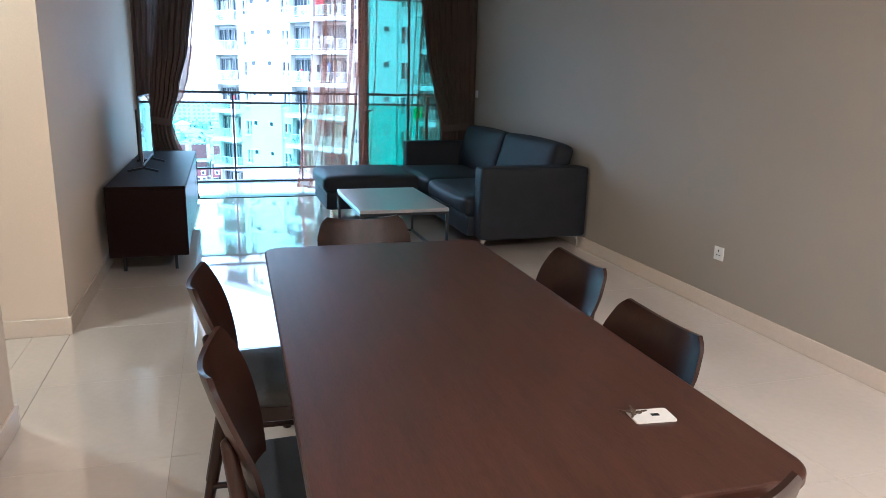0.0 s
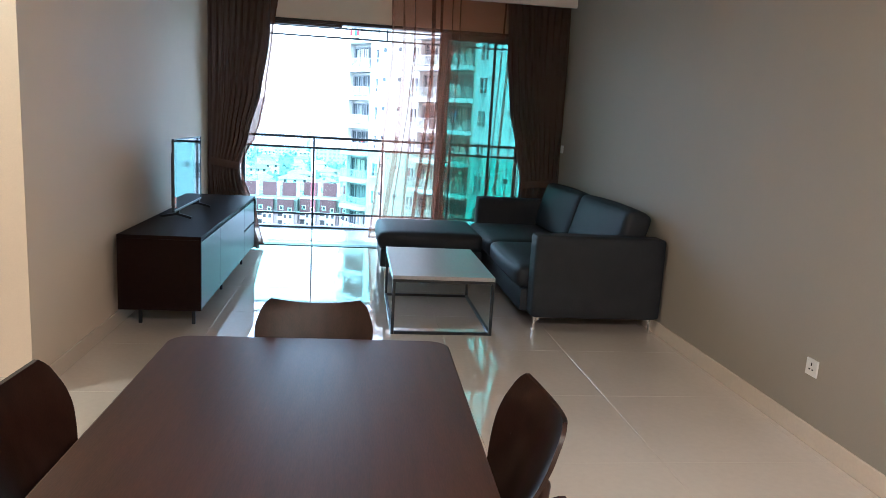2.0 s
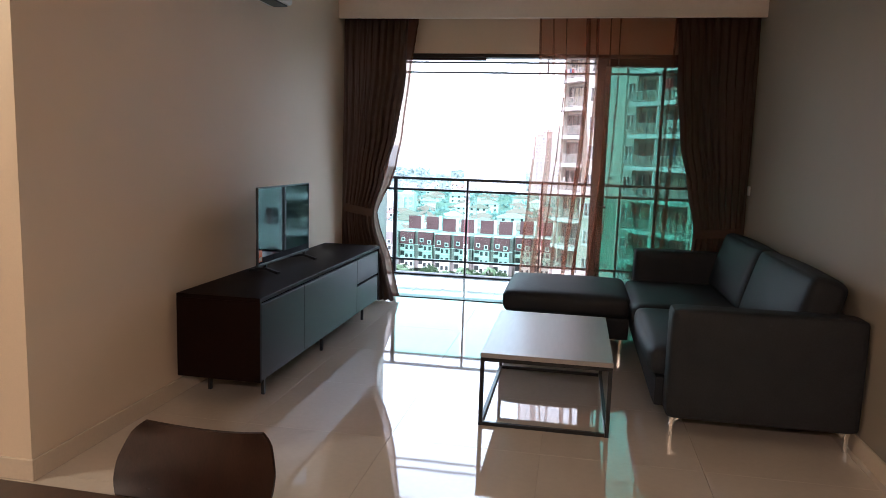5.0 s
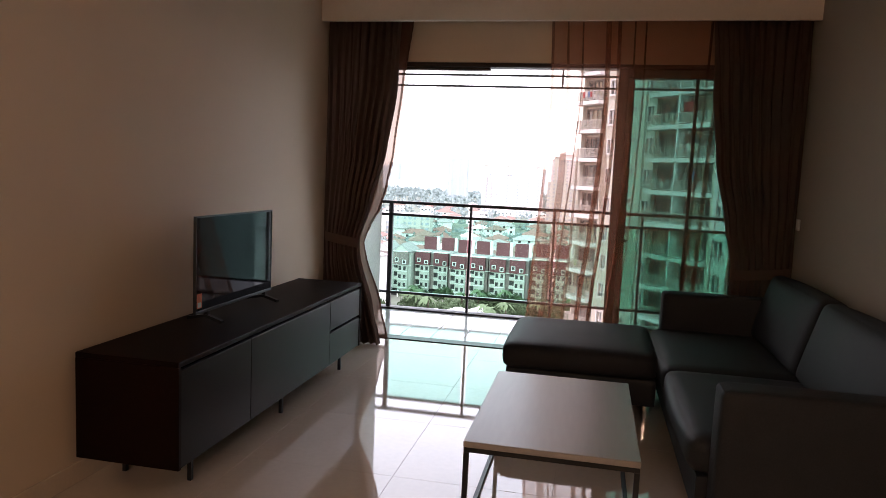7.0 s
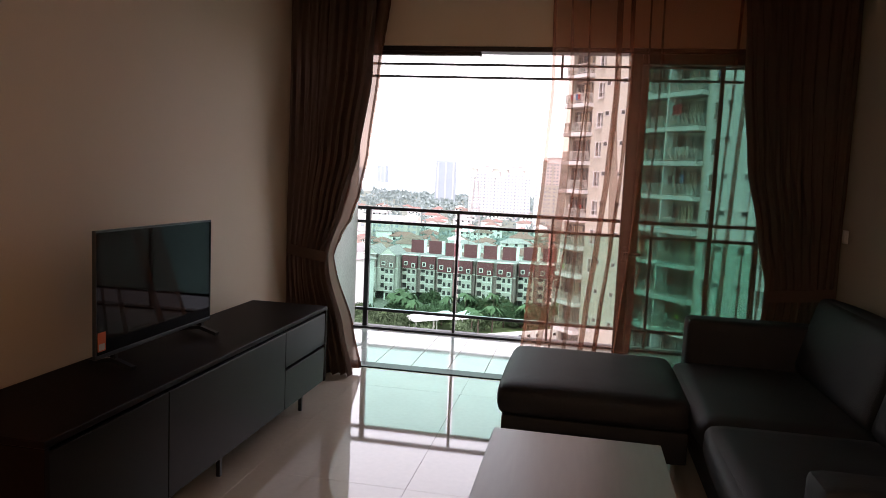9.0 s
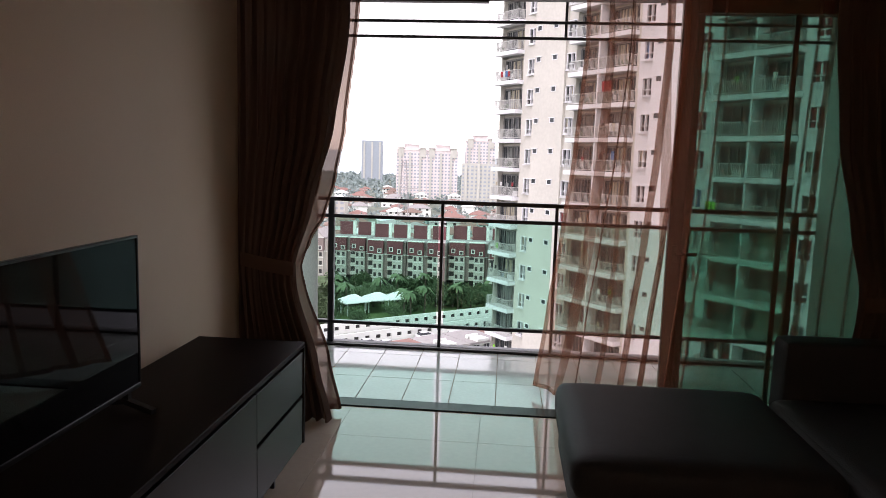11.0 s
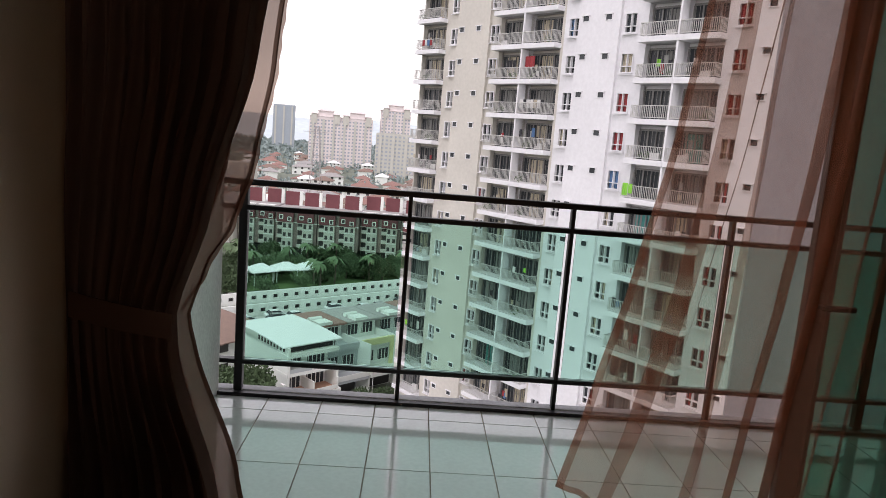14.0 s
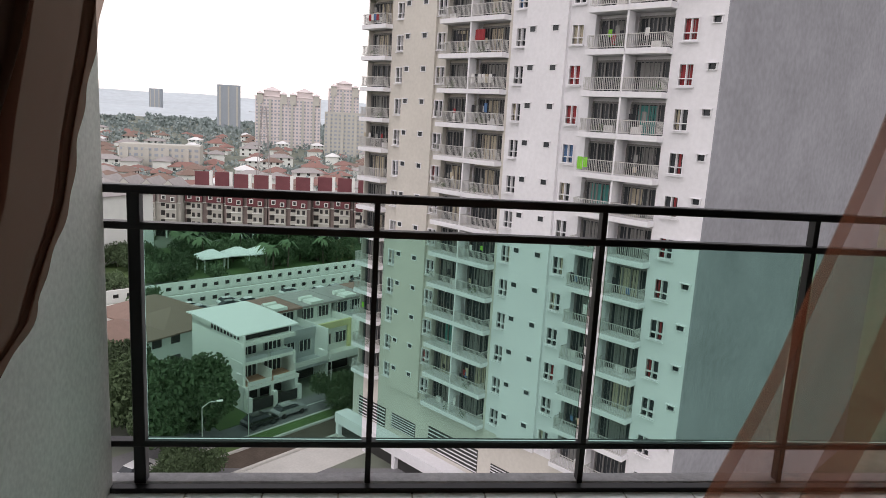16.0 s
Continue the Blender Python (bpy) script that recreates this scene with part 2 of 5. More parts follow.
def box(bm, lo, hi, bevel=0.0, seg=1, m=None):
    vs = bmesh.ops.create_cube(bm, size=1)["verts"]
    lo, hi = Vector(lo), Vector(hi)
    for v in vs:
        v.co = Vector([(lo[i] + hi[i]) / 2 + v.co[i] * (hi[i] - lo[i]) for i in range(3)])
    if m is not None:
        bmesh.ops.transform(bm, matrix=m, verts=vs)
    if bevel > 0:
        bmesh.ops.bevel(bm, geom=list({e for v in vs for e in v.link_edges}), offset=bevel, segments=seg, affect="EDGES", profile=0.5)
    return bm


def boxed(lo, hi, bevel=0.0, seg=1, m=None):
    return box(bmesh.new(), lo, hi, bevel, seg, m)


def rod(bm, a, b, r, r2=None, n=8):
    a, b = Vector(a), Vector(b)
    d = b - a
    q = d.to_track_quat("Z", "Y").to_matrix().to_4x4()
    bmesh.ops.create_cone(bm, cap_ends=True, segments=n, radius1=r, radius2=r if r2 is None else r2, depth=d.length,
                          matrix=Matrix.Translation((a + b) / 2) @ q)
    return bm


def beam(bm, a, b, w, h=None):
    """A square bar from a to b."""
    a, b = Vector(a), Vector(b)
    d = b - a
    q = d.to_track_quat("Z", "Y").to_matrix().to_4x4()
    return box(bm, (-w / 2, -(h or w) / 2, -d.length / 2), (w / 2, (h or w) / 2, d.length / 2), 0, 1, Matrix.Translation((a + b) / 2) @ q)


def soft_box(bm, lo, hi, r, puff=(0, 0, 0), n=10, m=None):
    """An upholstered block: rounded edges, faces that swell a little."""
    lo, hi = Vector(lo), Vector(hi)
    c, h = (lo + hi) / 2, (hi - lo) / 2
    before = set(bm.verts)
    bmesh.ops.create_cube(bm, size=2)
    vs = [v for v in bm.verts if v not in before]
    es = list({e for v in vs for e in v.link_edges})
    bmesh.ops.subdivide_edges(bm, edges=es, cuts=n, use_grid_fill=True)
    vs = [v for v in bm.verts if v not in before]
    for v in vs:
        p = Vector([math.copysign(1 - (1 - abs(x)) ** 1.7, x) for x in v.co])
        q = Vector([p[i] * h[i] for i in range(3)])
        inner = Vector([max(-(h[i] - r), min(h[i] - r, q[i])) for i in range(3)])
        d = q - inner
        if d.length > 1e-6:
            q = inner + d.normalized() * r
        w = [(1 - (p[(i + 1) % 3]) ** 2) * (1 - (p[(i + 2) % 3]) ** 2) for i in range(3)]
        for i in range(3):
            q[i] += math.copysign(puff[i] * w[i], p[i]) if abs(p[i]) > 0.5 else 0
        v.co = c + q
    if m is not None:
        bmesh.ops.transform(bm, matrix=m, verts=vs)
    return bm


def prism(bm, pts, z0, z1, bevel=0.0):
    """An outline in plan, raised from z0 to z1."""
    vs = [bm.verts.new((x, y, z0)) for x, y in pts]
    f = bm.faces.new(vs)
    ex = bmesh.ops.extrude_face_region(bm, geom=[f])
    top = [v for v in ex["geom"] if isinstance(v, bmesh.types.BMVert)]
    for v in top:
        v.co.z = z1
    bmesh.ops.recalc_face_normals(bm, faces=bm.faces[:])
    if bevel:
        es = [e for e in bm.edges if abs(e.verts[0].co.z - e.verts[1].co.z) < 1e-6]
        bmesh.ops.bevel(bm, geom=es, offset=bevel, segments=2, affect="EDGES", profile=0.5)
    return bm


def round_rect(x0, y0, x1, y1, r, n=6):
    out = []
    for cx, cy, a in ((x1 - r, y1 - r, 0), (x0 + r, y1 - r, 90), (x0 + r, y0 + r, 180), (x1 - r, y0 + r, 270)):
        out += [(cx + r * math.cos(radians(a + 90 * k / n)), cy + r * math.sin(radians(a + 90 * k / n))) for k in range(n + 1)]
    return out


def sheet(bm, f, nu, nv, thick=0.0):
    """A surface f(u, v), u and v from 0 to 1; with a thickness it gets a back f(u, v, 1)."""
    def grid(k):
        return [[bm.verts.new(f(i / nu, j / nv, k)) for j in range(nv + 1)] for i in range(nu + 1)]
    a = grid(0)
    for i in range(nu):
        for j in range(nv):
            bm.faces.new((a[i][j], a[i + 1][j], a[i + 1][j + 1], a[i][j + 1]))
    if thick:
        b = grid(1)
        for i in range(nu):
            for j in range(nv):
                bm.faces.new((b[i][j], b[i][j + 1], b[i + 1][j + 1], b[i + 1][j]))
        for i in range(nu):
            bm.faces.new((a[i][0], b[i][0], b[i + 1][0], a[i + 1][0]))
            bm.faces.new((a[i][nv], a[i + 1][nv], b[i + 1][nv], b[i][nv]))
        for j in range(nv):
            bm.faces.new((a[0][j], a[0][j + 1], b[0][j + 1], b[0][j]))
            bm.faces.new((a[nu][j], b[nu][j], b[nu][j + 1], a[nu][j + 1]))
    bmesh.ops.recalc_face_normals(bm, faces=bm.faces[:])
    return bm


def structure(name, lo, hi, material, label, category="wall", bevel=0.0):
    return tagged(part(name, boxed(lo, hi, bevel), material), label, category, kind="structure")


# ---- the flat: floor, walls, ceiling ----
X0, X1, TOP = -0.045, 3.82, 2.95
floor = structure("floor", (-3.2, -11.2, -0.20), (X1 + 0.2, 0.02, -0.006), GROUT, "cream polished porcelain tile floor with fine grey joints", "floor")
structure("ceiling", (-3.2, -11.2, TOP), (X1 + 0.2, 0.15, TOP + 0.2), CEIL, "plain white painted ceiling", "ceiling")
structure("wall_west", (X0 - 0.2, -4.52, -0.2), (X0, 0.0, TOP), CREAM, "cream painted wall behind the television console")
structure("wall_corridor_north", (-3.2, -4.52, -0.2), (X0 - 0.2, -4.32, TOP), CREAM, "cream painted corridor wall in warm light")
structure("wall_west_south", (X0 - 0.2, -11.2, -0.2), (X0, -5.65, TOP), CREAM, "cream painted wall beside the dining table")
structure("wall_corridor_south", (-3.2, -5.85, -0.2), (X0 - 0.2, -5.65, TOP), CREAM, "cream painted corridor wall")
structure("wall_corridor_end", (-3.4, -5.85, -0.2), (-3.2, -4.32, TOP), CREAM, "cream painted end wall of the corridor")
structure("wall_east", (X1, -11.2, -0.2), (X1 + 0.2, 0.15, TOP), TAUPE, "long taupe painted wall behind the sofa")
structure("wall_south", (X0 - 0.2, -11.4, -0.2), (X1 + 0.2, -11.2, TOP), CREAM, "plain cream wall behind the dining end")
structure("wall_north_lintel", (X0 - 0.2, 0.0, 2.505), (X1, 0.15, TOP), CREAM, "cream painted wall above the balcony door")
structure("wall_north_upper", (X0 - 0.2, 0.0, TOP + 0.2), (4.05, 0.15, 3.35), PLASTER, "plastered outer wall above the balcony door")
structure("wall_north_jamb", (X0 - 0.2, 0.0, -0.2), (X0 + 0.02, 0.15, 2.505), CREAM, "cream painted jamb beside the balcony door")
structure("curtain_bulkhead", (X0, -0.44, 2.765), (X1, -0.40, TOP), CEIL, "cream plasterboard bulkhead that hides the curtain track", "bulkhead")
for nm, lo, hi in (("baseboard_east", (X1 - 0.014, -11.2, 0), (X1, 0, 0.10)), ("baseboard_west", (X0, -4.52, 0), (X0 + 0.014, 0, 0.10)),
                   ("baseboard_west_south", (X0, -11.2, 0), (X0 + 0.014, -5.65, 0.10)), ("baseboard_corridor", (-3.2, -4.534, 0), (X0 + 0.014, -4.52, 0.10)),
                   ("baseboard_corridor_south", (-3.2, -5.65, 0), (X0 + 0.014, -5.636, 0.10))):
    structure(nm, lo, hi, SKIRT, "cream tile skirting along the wall", "baseboard", 0.003)

# recessed lamps
for x, y in ((-0.75, -5.0), (1.2, -9.6), (2.9, -9.6)):
    dl = thing("ceiling_downlight", "round recessed ceiling lamp with warm light", "lamp", pose(x, y, TOP), "ceiling lamps")
    bm = bmesh.new()
    bmesh.ops.create_cone(bm, cap_ends=True, segments=24, radius1=0.085, radius2=0.095, depth=0.012, matrix=pose(0, 0, -0.006))
    part("rim", bm, WHITEP, dl)
    bm = bmesh.new()
    bmesh.ops.create_cone(bm, cap_ends=True, segments=24, radius1=0.07, radius2=0.07, depth=0.006, matrix=pose(0, 0, -0.016))
    part("lens", bm, LAMPW, dl, "glowing warm lens")

# ---- balcony shell ----
BZ = -0.012
balcony_floor = structure("balcony_floor", (X0 - 0.2, 0.02, -0.25), (4.1, 1.555, BZ - 0.006), GROUT, "balcony floor of pale grey rectangular tiles", "floor")
structure("balcony_kerb", (X0 - 0.19, 1.474, BZ - 0.006), (4.04, 1.56, 0.012), KERB, "rough grey concrete kerb under the balcony rail", "kerb", 0.008)
structure("kerb_edge", (X0 + 0.002, 1.432, BZ - 0.006), (3.848, 1.473, 0.008), BLACK, "thin black strip along the front of the balcony kerb", "kerb edge", 0.002)
structure("balcony_wall_west", (X0 - 0.2, 0.15, -0.25), (X0, 1.472, 3.15), PLASTER, "pale plastered balcony side wall with stains")
structure("balcony_wall_east", (3.85, 0.15, -0.25), (4.05, 1.472, 3.15), PLASTER, "pale plastered balcony side wall")
structure("balcony_ceiling", (X0 - 0.2, 0.15, 3.15), (4.05, 1.74, 3.35), CEIL, "white painted balcony ceiling", "ceiling")

# ---- balcony railing ----
rail = thing("balcony_railing", "black steel balcony railing with green-tinted glass panels", "railing", pose(0, 1.50, 0))
PX = [0.06, 0.97, 1.88, 2.79, 3.70]
for k, x in enumerate(PX):
    w = 0.023 if k in (0, 4) else 0.0115
    part("post", boxed((x - w, -0.025, 0.004), (x + w, 0.025, 1.186), 0.003), BLACK, rail)
for z, h in ((1.196, 0.016), (1.058, 0.014), (0.176, 0.013)):
    part("rail_bar", boxed((X0 - 0.03, -0.026, z - h), (3.88, 0.026, z + h), 0.004), BLACK, rail)
for a, b in zip(PX, PX[1:]):
    g = part("glass_panel", boxed((a + 0.03, -0.005, 0.191), (b - 0.03, 0.005, 1.043)), RAILGLASS, rail, "clear green-tinted glass")
    g.visible_shadow = False
guard = thing("balcony_top_bars", "two thin black steel bars across the top of the balcony opening", "bars", pose(0, 1.50, 0))
for z in (2.606, 2.487):
    part("bar", boxed((X0 + 0.002, -0.014, z - 0.010), (3.848, 0.014, z + 0.010), 0.003), BLACK, guard)
for x in PX[2:4]:
    part("hanger", boxed((x - 0.010, -0.012, 2.487), (x + 0.010, 0.012, 3.152), 0.002), BLACK, guard)

# ---- sliding door ----
door = thing("door_1", "bronze aluminium sliding balcony door, slid half open", "door", pose(0, 0.06, 0), kind="structure")
part("head_track", boxed((X0 + 0.022, -0.055, 2.468), (X1 - 0.002, 0.085, 2.503), 0.004), BRONZE, door)
part("track_cover", boxed((X0 + 0.062, -0.03, 2.443), (1.33, 0.03, 2.4675), 0.003), BRONZE, door)
part("floor_track", boxed((X0 + 0.022, -0.055, -0.03), (X1 - 0.002, 0.085, 0.008), 0.003), BLACK, door)
part("side_frame", boxed((X0 + 0.022, -0.05, 0.008), (X0 + 0.06, 0.08, 2.468), 0.004), BRONZE, door)
part("side_frame", boxed((X1 - 0.045, -0.05, 0.008), (X1 - 0.002, 0.08, 2.468), 0.004), BRONZE, door)
for x0, x1, y, sw in ((2.420, 3.77, -0.022, 0.080), (2.50, 3.775, 0.040, 0.055)):
    leaf = part("stile", boxed((x0, y - 0.02, 0.012), (x0 + sw, y + 0.02, 2.466), 0.004), BRONZE, door)
    part("stile", boxed((x1 - 0.06, y - 0.02, 0.012), (x1, y + 0.02, 2.466), 0.004), BRONZE, door)
    part("top_rail", boxed((x0 + sw, y - 0.019, 2.394), (x1 - 0.06, y + 0.019, 2.466), 0.003), BRONZE, door)
    part("bottom_rail", boxed((x0 + sw, y - 0.019, 0.012), (x1 - 0.06, y + 0.019, 0.09), 0.003), BRONZE, door)
    if y < 0:
        part("pane", boxed((x0 + sw, y - 0.004, 0.09), (x1 - 0.06, y + 0.004, 2.394)), DOORGLASS, door, "green-tinted glass")
bm = boxed((2.445, -0.060, 0.975), (2.473, -0.042, 1.085), 0.004)
box(bm, (2.452, -0.085, 1.030), (2.467, -0.055, 1.045), 0.003)
box(bm, (2.452, -0.10, 1.027), (2.575, -0.082, 1.048), 0.005)
part("handle", bm, BLACK, door, "black lever handle")
part("mullion", boxed((3.035, -0.018, 0.09), (3.065, 0.000, 2.394), 0.003), BRONZE, door)


# ---- curtains ----
def fold(u, n, seed):
    return math.sin(u * n * 2 * math.pi + seed) + 0.45 * math.sin(u * n * 4.3 * math.pi + seed * 2.1) + 0.3 * math.sin(u * n * 1.1 * math.pi + seed)


def smooth_between(keys, z):
    for (z0, a), (z1, b) in zip(keys, keys[1:]):
        if z <= z1:
            k = max(0.0, (z - z0) / (z1 - z0))
            k = 0.5 * k + 0.5 * k * k * (3 - 2 * k)
            return a + (b - a) * k
    return keys[-1][1]


def drape(parent, left, right, folds, seed, y, amp_keys, z0=0.01, z1=2.90, lean=None):
    bm = bmesh.new()

    def f(u, v, k):
        z = z0 + (z1 - z0) * v
        a, b = smooth_between(left, z), smooth_between(right, z)
        amp = smooth_between(amp_keys, z)
        s = u + 0.012 * math.sin(3 * z + 9 * u)
        yy = y + amp * fold(s, folds, seed + 0.25 * z) * 0.6
        if lean:
            yy += lean(u, z)
        return a + (b - a) * s + 0.006 * math.sin(u * 60 + z * 5), yy - 0.004 * k, z
    return sheet(bm, f, 150, 44, 1), f


AMP = [(0.0, 0.055), (0.5, 0.05), (0.88, 0.018), (1.3, 0.035), (2.2, 0.035), (2.9, 0.03)]
cl = thing("curtain", "floor-length taupe drape tied back at the balcony door", "curtain", group="tied-back drapes")
bm, _ = drape(cl, [(0, -0.055), (0.88, -0.06), (2.9, -0.065)], [(0, 0.51), (0.35, 0.435), (0.80, 0.295), (0.92, 0.285), (1.25, 0.385), (1.7, 0.50), (2.3, 0.585), (2.9, 0.62)], 9, 0.4, -0.27, AMP)
part("cloth", bm, DRAPE, cl, smooth=True)
bm = bmesh.new()
sheet(bm, lambda u, v, k: (-0.010 + 0.305 * u, -0.325 - 0.02 * math.sin(math.pi * u) - 0.005 * k, 0.86 + 0.08 * v + 0.05 * (1 - u)), 16, 4, 1)
part("tieback", bm, DRAPE, cl, "cloth tieback band", True)
cr = thing("curtain", "floor-length taupe drape tied back beside the sofa", "curtain", group="tied-back drapes")
bm, _ = drape(cr, [(0, 3.22), (0.35, 3.30), (0.75, 3.37), (0.9, 3.375), (1.25, 3.30), (1.7, 3.20), (2.3, 3.13), (2.9, 3.08)], [(0, 3.815), (2.9, 3.825)], 9, 2.1, -0.27, AMP)
part("cloth", bm, DRAPE, cr, smooth=True)
bm = bmesh.new()
sheet(bm, lambda u, v, k: (3.37 + 0.42 * u, -0.33 - 0.02 * math.sin(math.pi * u) - 0.005 * k, 0.80 + 0.08 * v + 0.04 * u), 16, 4, 1)
part("tieback", bm, DRAPE, cr, "cloth tieback band", True)


def sheer(parent, left, right, folds, seed, amp, lean, nu=150, hem=None, back=2.6, material=SHEER, free=0.0, pleats=()):
    """Gauze whose folds turn back over themselves, so that narrow bands hang three layers thick."""
    bm = bmesh.new()

    def f(u, v, k):
        base = hem(u) if hem else 0.03
        z = base + (2.90 - base) * v
        a, b = smooth_between(left, z), smooth_between(right, z)
        w = u + 0.025 * math.sin(5 * u * math.pi + seed) + 0.012 * math.sin(13 * u * math.pi + 2 * seed) + 0.02 * math.sin(1.7 * z + 7 * u) * u * (1 - u) * 2
        ph = 2 * math.pi * folds * w + 0.5 * math.sin(1.1 * z + seed)
        deep = back * (0.75 + 0.35 * math.sin(7.3 * u + seed))
        s = u - deep * math.sin(ph) / (2 * math.pi * folds) * min(1.0, 5 * u) * min(1.0, 6 * (1 - u))
        return a + (b - a) * s, -0.14 + amp * (math.cos(ph) + 0.4 * math.sin(2.3 * ph)) + lean(u, z), z
    cloth = part("cloth", sheet(bm, f, nu, 60), material, parent, "thin see-through brown gauze", True)
    # doubled hem down the free edge and along the bottom

    def hem_edge(u, v, k):
        x, y, z = f(free + (0.013 * u if free < 0.5 else -0.05 * u), v, 0)
        return x, y - 0.004, z
    part("side_hem", sheet(bmesh.new(), hem_edge, 3, 60), material, parent, "doubled brown hem", True)

    for a, wide in pleats:
        def doubled(u, v, k):
            x, y, z = f(a + wide * (u - 0.5) * (0.55 + 0.6 * math.sin(1.3 * v + 9 * a)) + 0.02 * math.sin(2.2 * v + 7 * a), v, 0)
            return x, y - 0.006, z
        part("pleat", sheet(bmesh.new(), doubled, 4, 60), material, parent, "folded band of doubled gauze", True)

    def hem_low(u, v, k):
        x, y, z = f(u, 0.012 * v, 0)
        return x, y - 0.004, z
    part("bottom_hem", sheet(bmesh.new(), hem_low, nu, 2), material, parent, "doubled brown hem", True)
    return cloth


def blown(u, z):
    """The free edge swings out over the balcony."""
    k = max(0.0, 1 - z / 2.2)
    return 0.66 * k ** 1.5 * max(0.0, 1 - u / 0.30) ** 1.2


s1 = thing("sheer_curtain", "thin brown sheer curtain blown out over the balcony", "curtain", group="sheer curtains")
sheer(s1, [(0, 1.70), (0.6, 1.75), (1.1, 1.80), (1.6, 1.84), (2.2, 1.87), (2.9, 1.85)], [(0, 3.55), (2.9, 3.60)], 13, 0.7, 0.016, blown, 320, lambda u: 0.035 + 0.015 * math.sin(u * 9) + 0.01 * max(0.0, 1 - u / 0.25), 2.1, pleats=((0.075, 0.016), (0.17, 0.01), (0.29, 0.02)))
s2 = thing("sheer_curtain", "narrow brown sheer gathered with the drape", "curtain", group="sheer curtains")
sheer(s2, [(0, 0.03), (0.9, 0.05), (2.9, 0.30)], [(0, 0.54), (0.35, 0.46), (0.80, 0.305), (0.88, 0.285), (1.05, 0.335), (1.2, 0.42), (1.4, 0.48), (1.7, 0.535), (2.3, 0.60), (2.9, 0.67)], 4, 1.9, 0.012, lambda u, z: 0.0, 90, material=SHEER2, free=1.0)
# lace along its free edge
bm = bmesh.new()
sheet(bm, lambda u, v, k: (smooth_between([(0.88, 0.25), (1.05, 0.34), (1.2, 0.42), (1.4, 0.48), (1.7, 0.535), (2.3, 0.60), (2.9, 0.67)], 0.9 + 2.0 * v) - 0.004 + (0.014 + 0.002 * math.sin(150 * v)) * u, -0.135, 0.9 + 2.0 * v), 3, 160)
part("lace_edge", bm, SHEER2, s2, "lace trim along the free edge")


# ---- dining set ----
table = thing("dining_table", "long dark walnut dining table with rounded corners", "table", pose(1.388, -6.813, 0, 0, 0, -1.0))
part("tabletop", prism(bmesh.new(), round_rect(-0.449, -0.978, 0.449, 0.978, 0.07, 8), 0.722, 0.75, 0.006), WALNUT, table)
bm = bmesh.new()
for lo, hi in (((-0.36, -0.86, 0.65), (-0.335, 0.86, 0.722)), ((0.335, -0.86, 0.65), (0.36, 0.86, 0.722)), ((-0.335, -0.86, 0.65), (0.335, -0.835, 0.722)), ((-0.335, 0.835, 0.65), (0.335, 0.86, 0.722))):
    box(bm, lo, hi)
part("apron", bm, WALNUT, table)
for sx in (-1, 1):
    for sy in (-1, 1):
        part("leg", rod(bmesh.new(), (sx * 0.385, sy * 0.895, 0), (sx * 0.36, sy * 0.855, 0.722), 0.018, 0.034, 12), WALNUT, table, smooth=True)


def back_panel(u, v, k):
    """Bent plywood: widest near the top, narrower below, hollow towards the sitter."""
    s = 2 * u - 1
    w = 0.120 + 0.106 * (v / 0.68) ** 0.9 if v < 0.68 else 0.226 - 0.042 * (v - 0.68) / 0.32
    w -= 0.010 * max(0.0, 1 - abs(v - 0.68) / 0.12) ** 2
    w -= 0.020 * (max(0.0, v - 0.90) / 0.10) ** 2 + 0.045 * (max(0.0, 0.14 - v) / 0.14) ** 2
    z = 0.478 + 0.322 * v + 0.022 * s * s * v
    wing = 0.030 + 0.022 * math.sin(math.pi * v)
    return 0.965 * s * w, -0.176 - 0.100 * v + wing * s * s - 0.012 * k, z


def dining_chair():
    c = thing("dining_chair", "dark-stained dining chair with bent plywood back and charcoal seat", "chair", group="chairs round the table")
    part("backrest", sheet(bmesh.new(), back_panel, 20, 26, 1), WALNUT2, c, smooth=True)
    bm = bmesh.new()
    soft_box(bm, (-0.215, -0.205, 0.445), (0.215, 0.225, 0.495), 0.022, (0, 0.012, 0.014), 8)
    for v in bm.verts:
        t = (v.co.y + 0.2) / 0.42
        v.co.x *= 0.86 + 0.16 * t - 0.10 * max(0, t - 0.8)
    part("seat", bm, SEATC, c, "charcoal padded seat", True)
    bm = bmesh.new()
    for lo, hi in (((-0.185, -0.185, 0.395), (-0.165, 0.195, 0.445)), ((0.165, -0.185, 0.395), (0.185, 0.195, 0.445)), ((-0.165, 0.175, 0.395), (0.165, 0.195, 0.445)), ((-0.165, -0.185, 0.395), (0.165, -0.165, 0.445))):
        box(bm, lo, hi, 0.003)
    part("seat_frame", bm, WALNUT2, c)
    for sx in (-1, 1):
        part("leg", rod(bmesh.new(), (sx * 0.195, 0.215, 0), (sx * 0.172, 0.175, 0.445), 0.012, 0.019, 10), WALNUT2, c, smooth=True)
        bm = rod(bmesh.new(), (sx * 0.190, -0.275, 0), (sx * 0.158, -0.188, 0.42), 0.013, 0.022, 12)
        rod(bm, (sx * 0.158, -0.188, 0.41), (sx * 0.132, -0.224, 0.655), 0.0225, 0.0165, 12)
        bmesh.ops.create_uvsphere(bm, u_segments=10, v_segments=6, radius=0.0168, matrix=pose(sx * 0.132, -0.224, 0.655))
        part("rear_leg", bm, WALNUT2, c, smooth=True)
        part("stretcher", rod(bmesh.new(), (sx * 0.185, -0.23, 0.20), (sx * 0.185, 0.195, 0.20), 0.010, n=8), WALNUT2, c, smooth=True)
    return c


chair = dining_chair()
chair.matrix_basis = pose(1.40, -5.85, 0, 0, 0, 180)
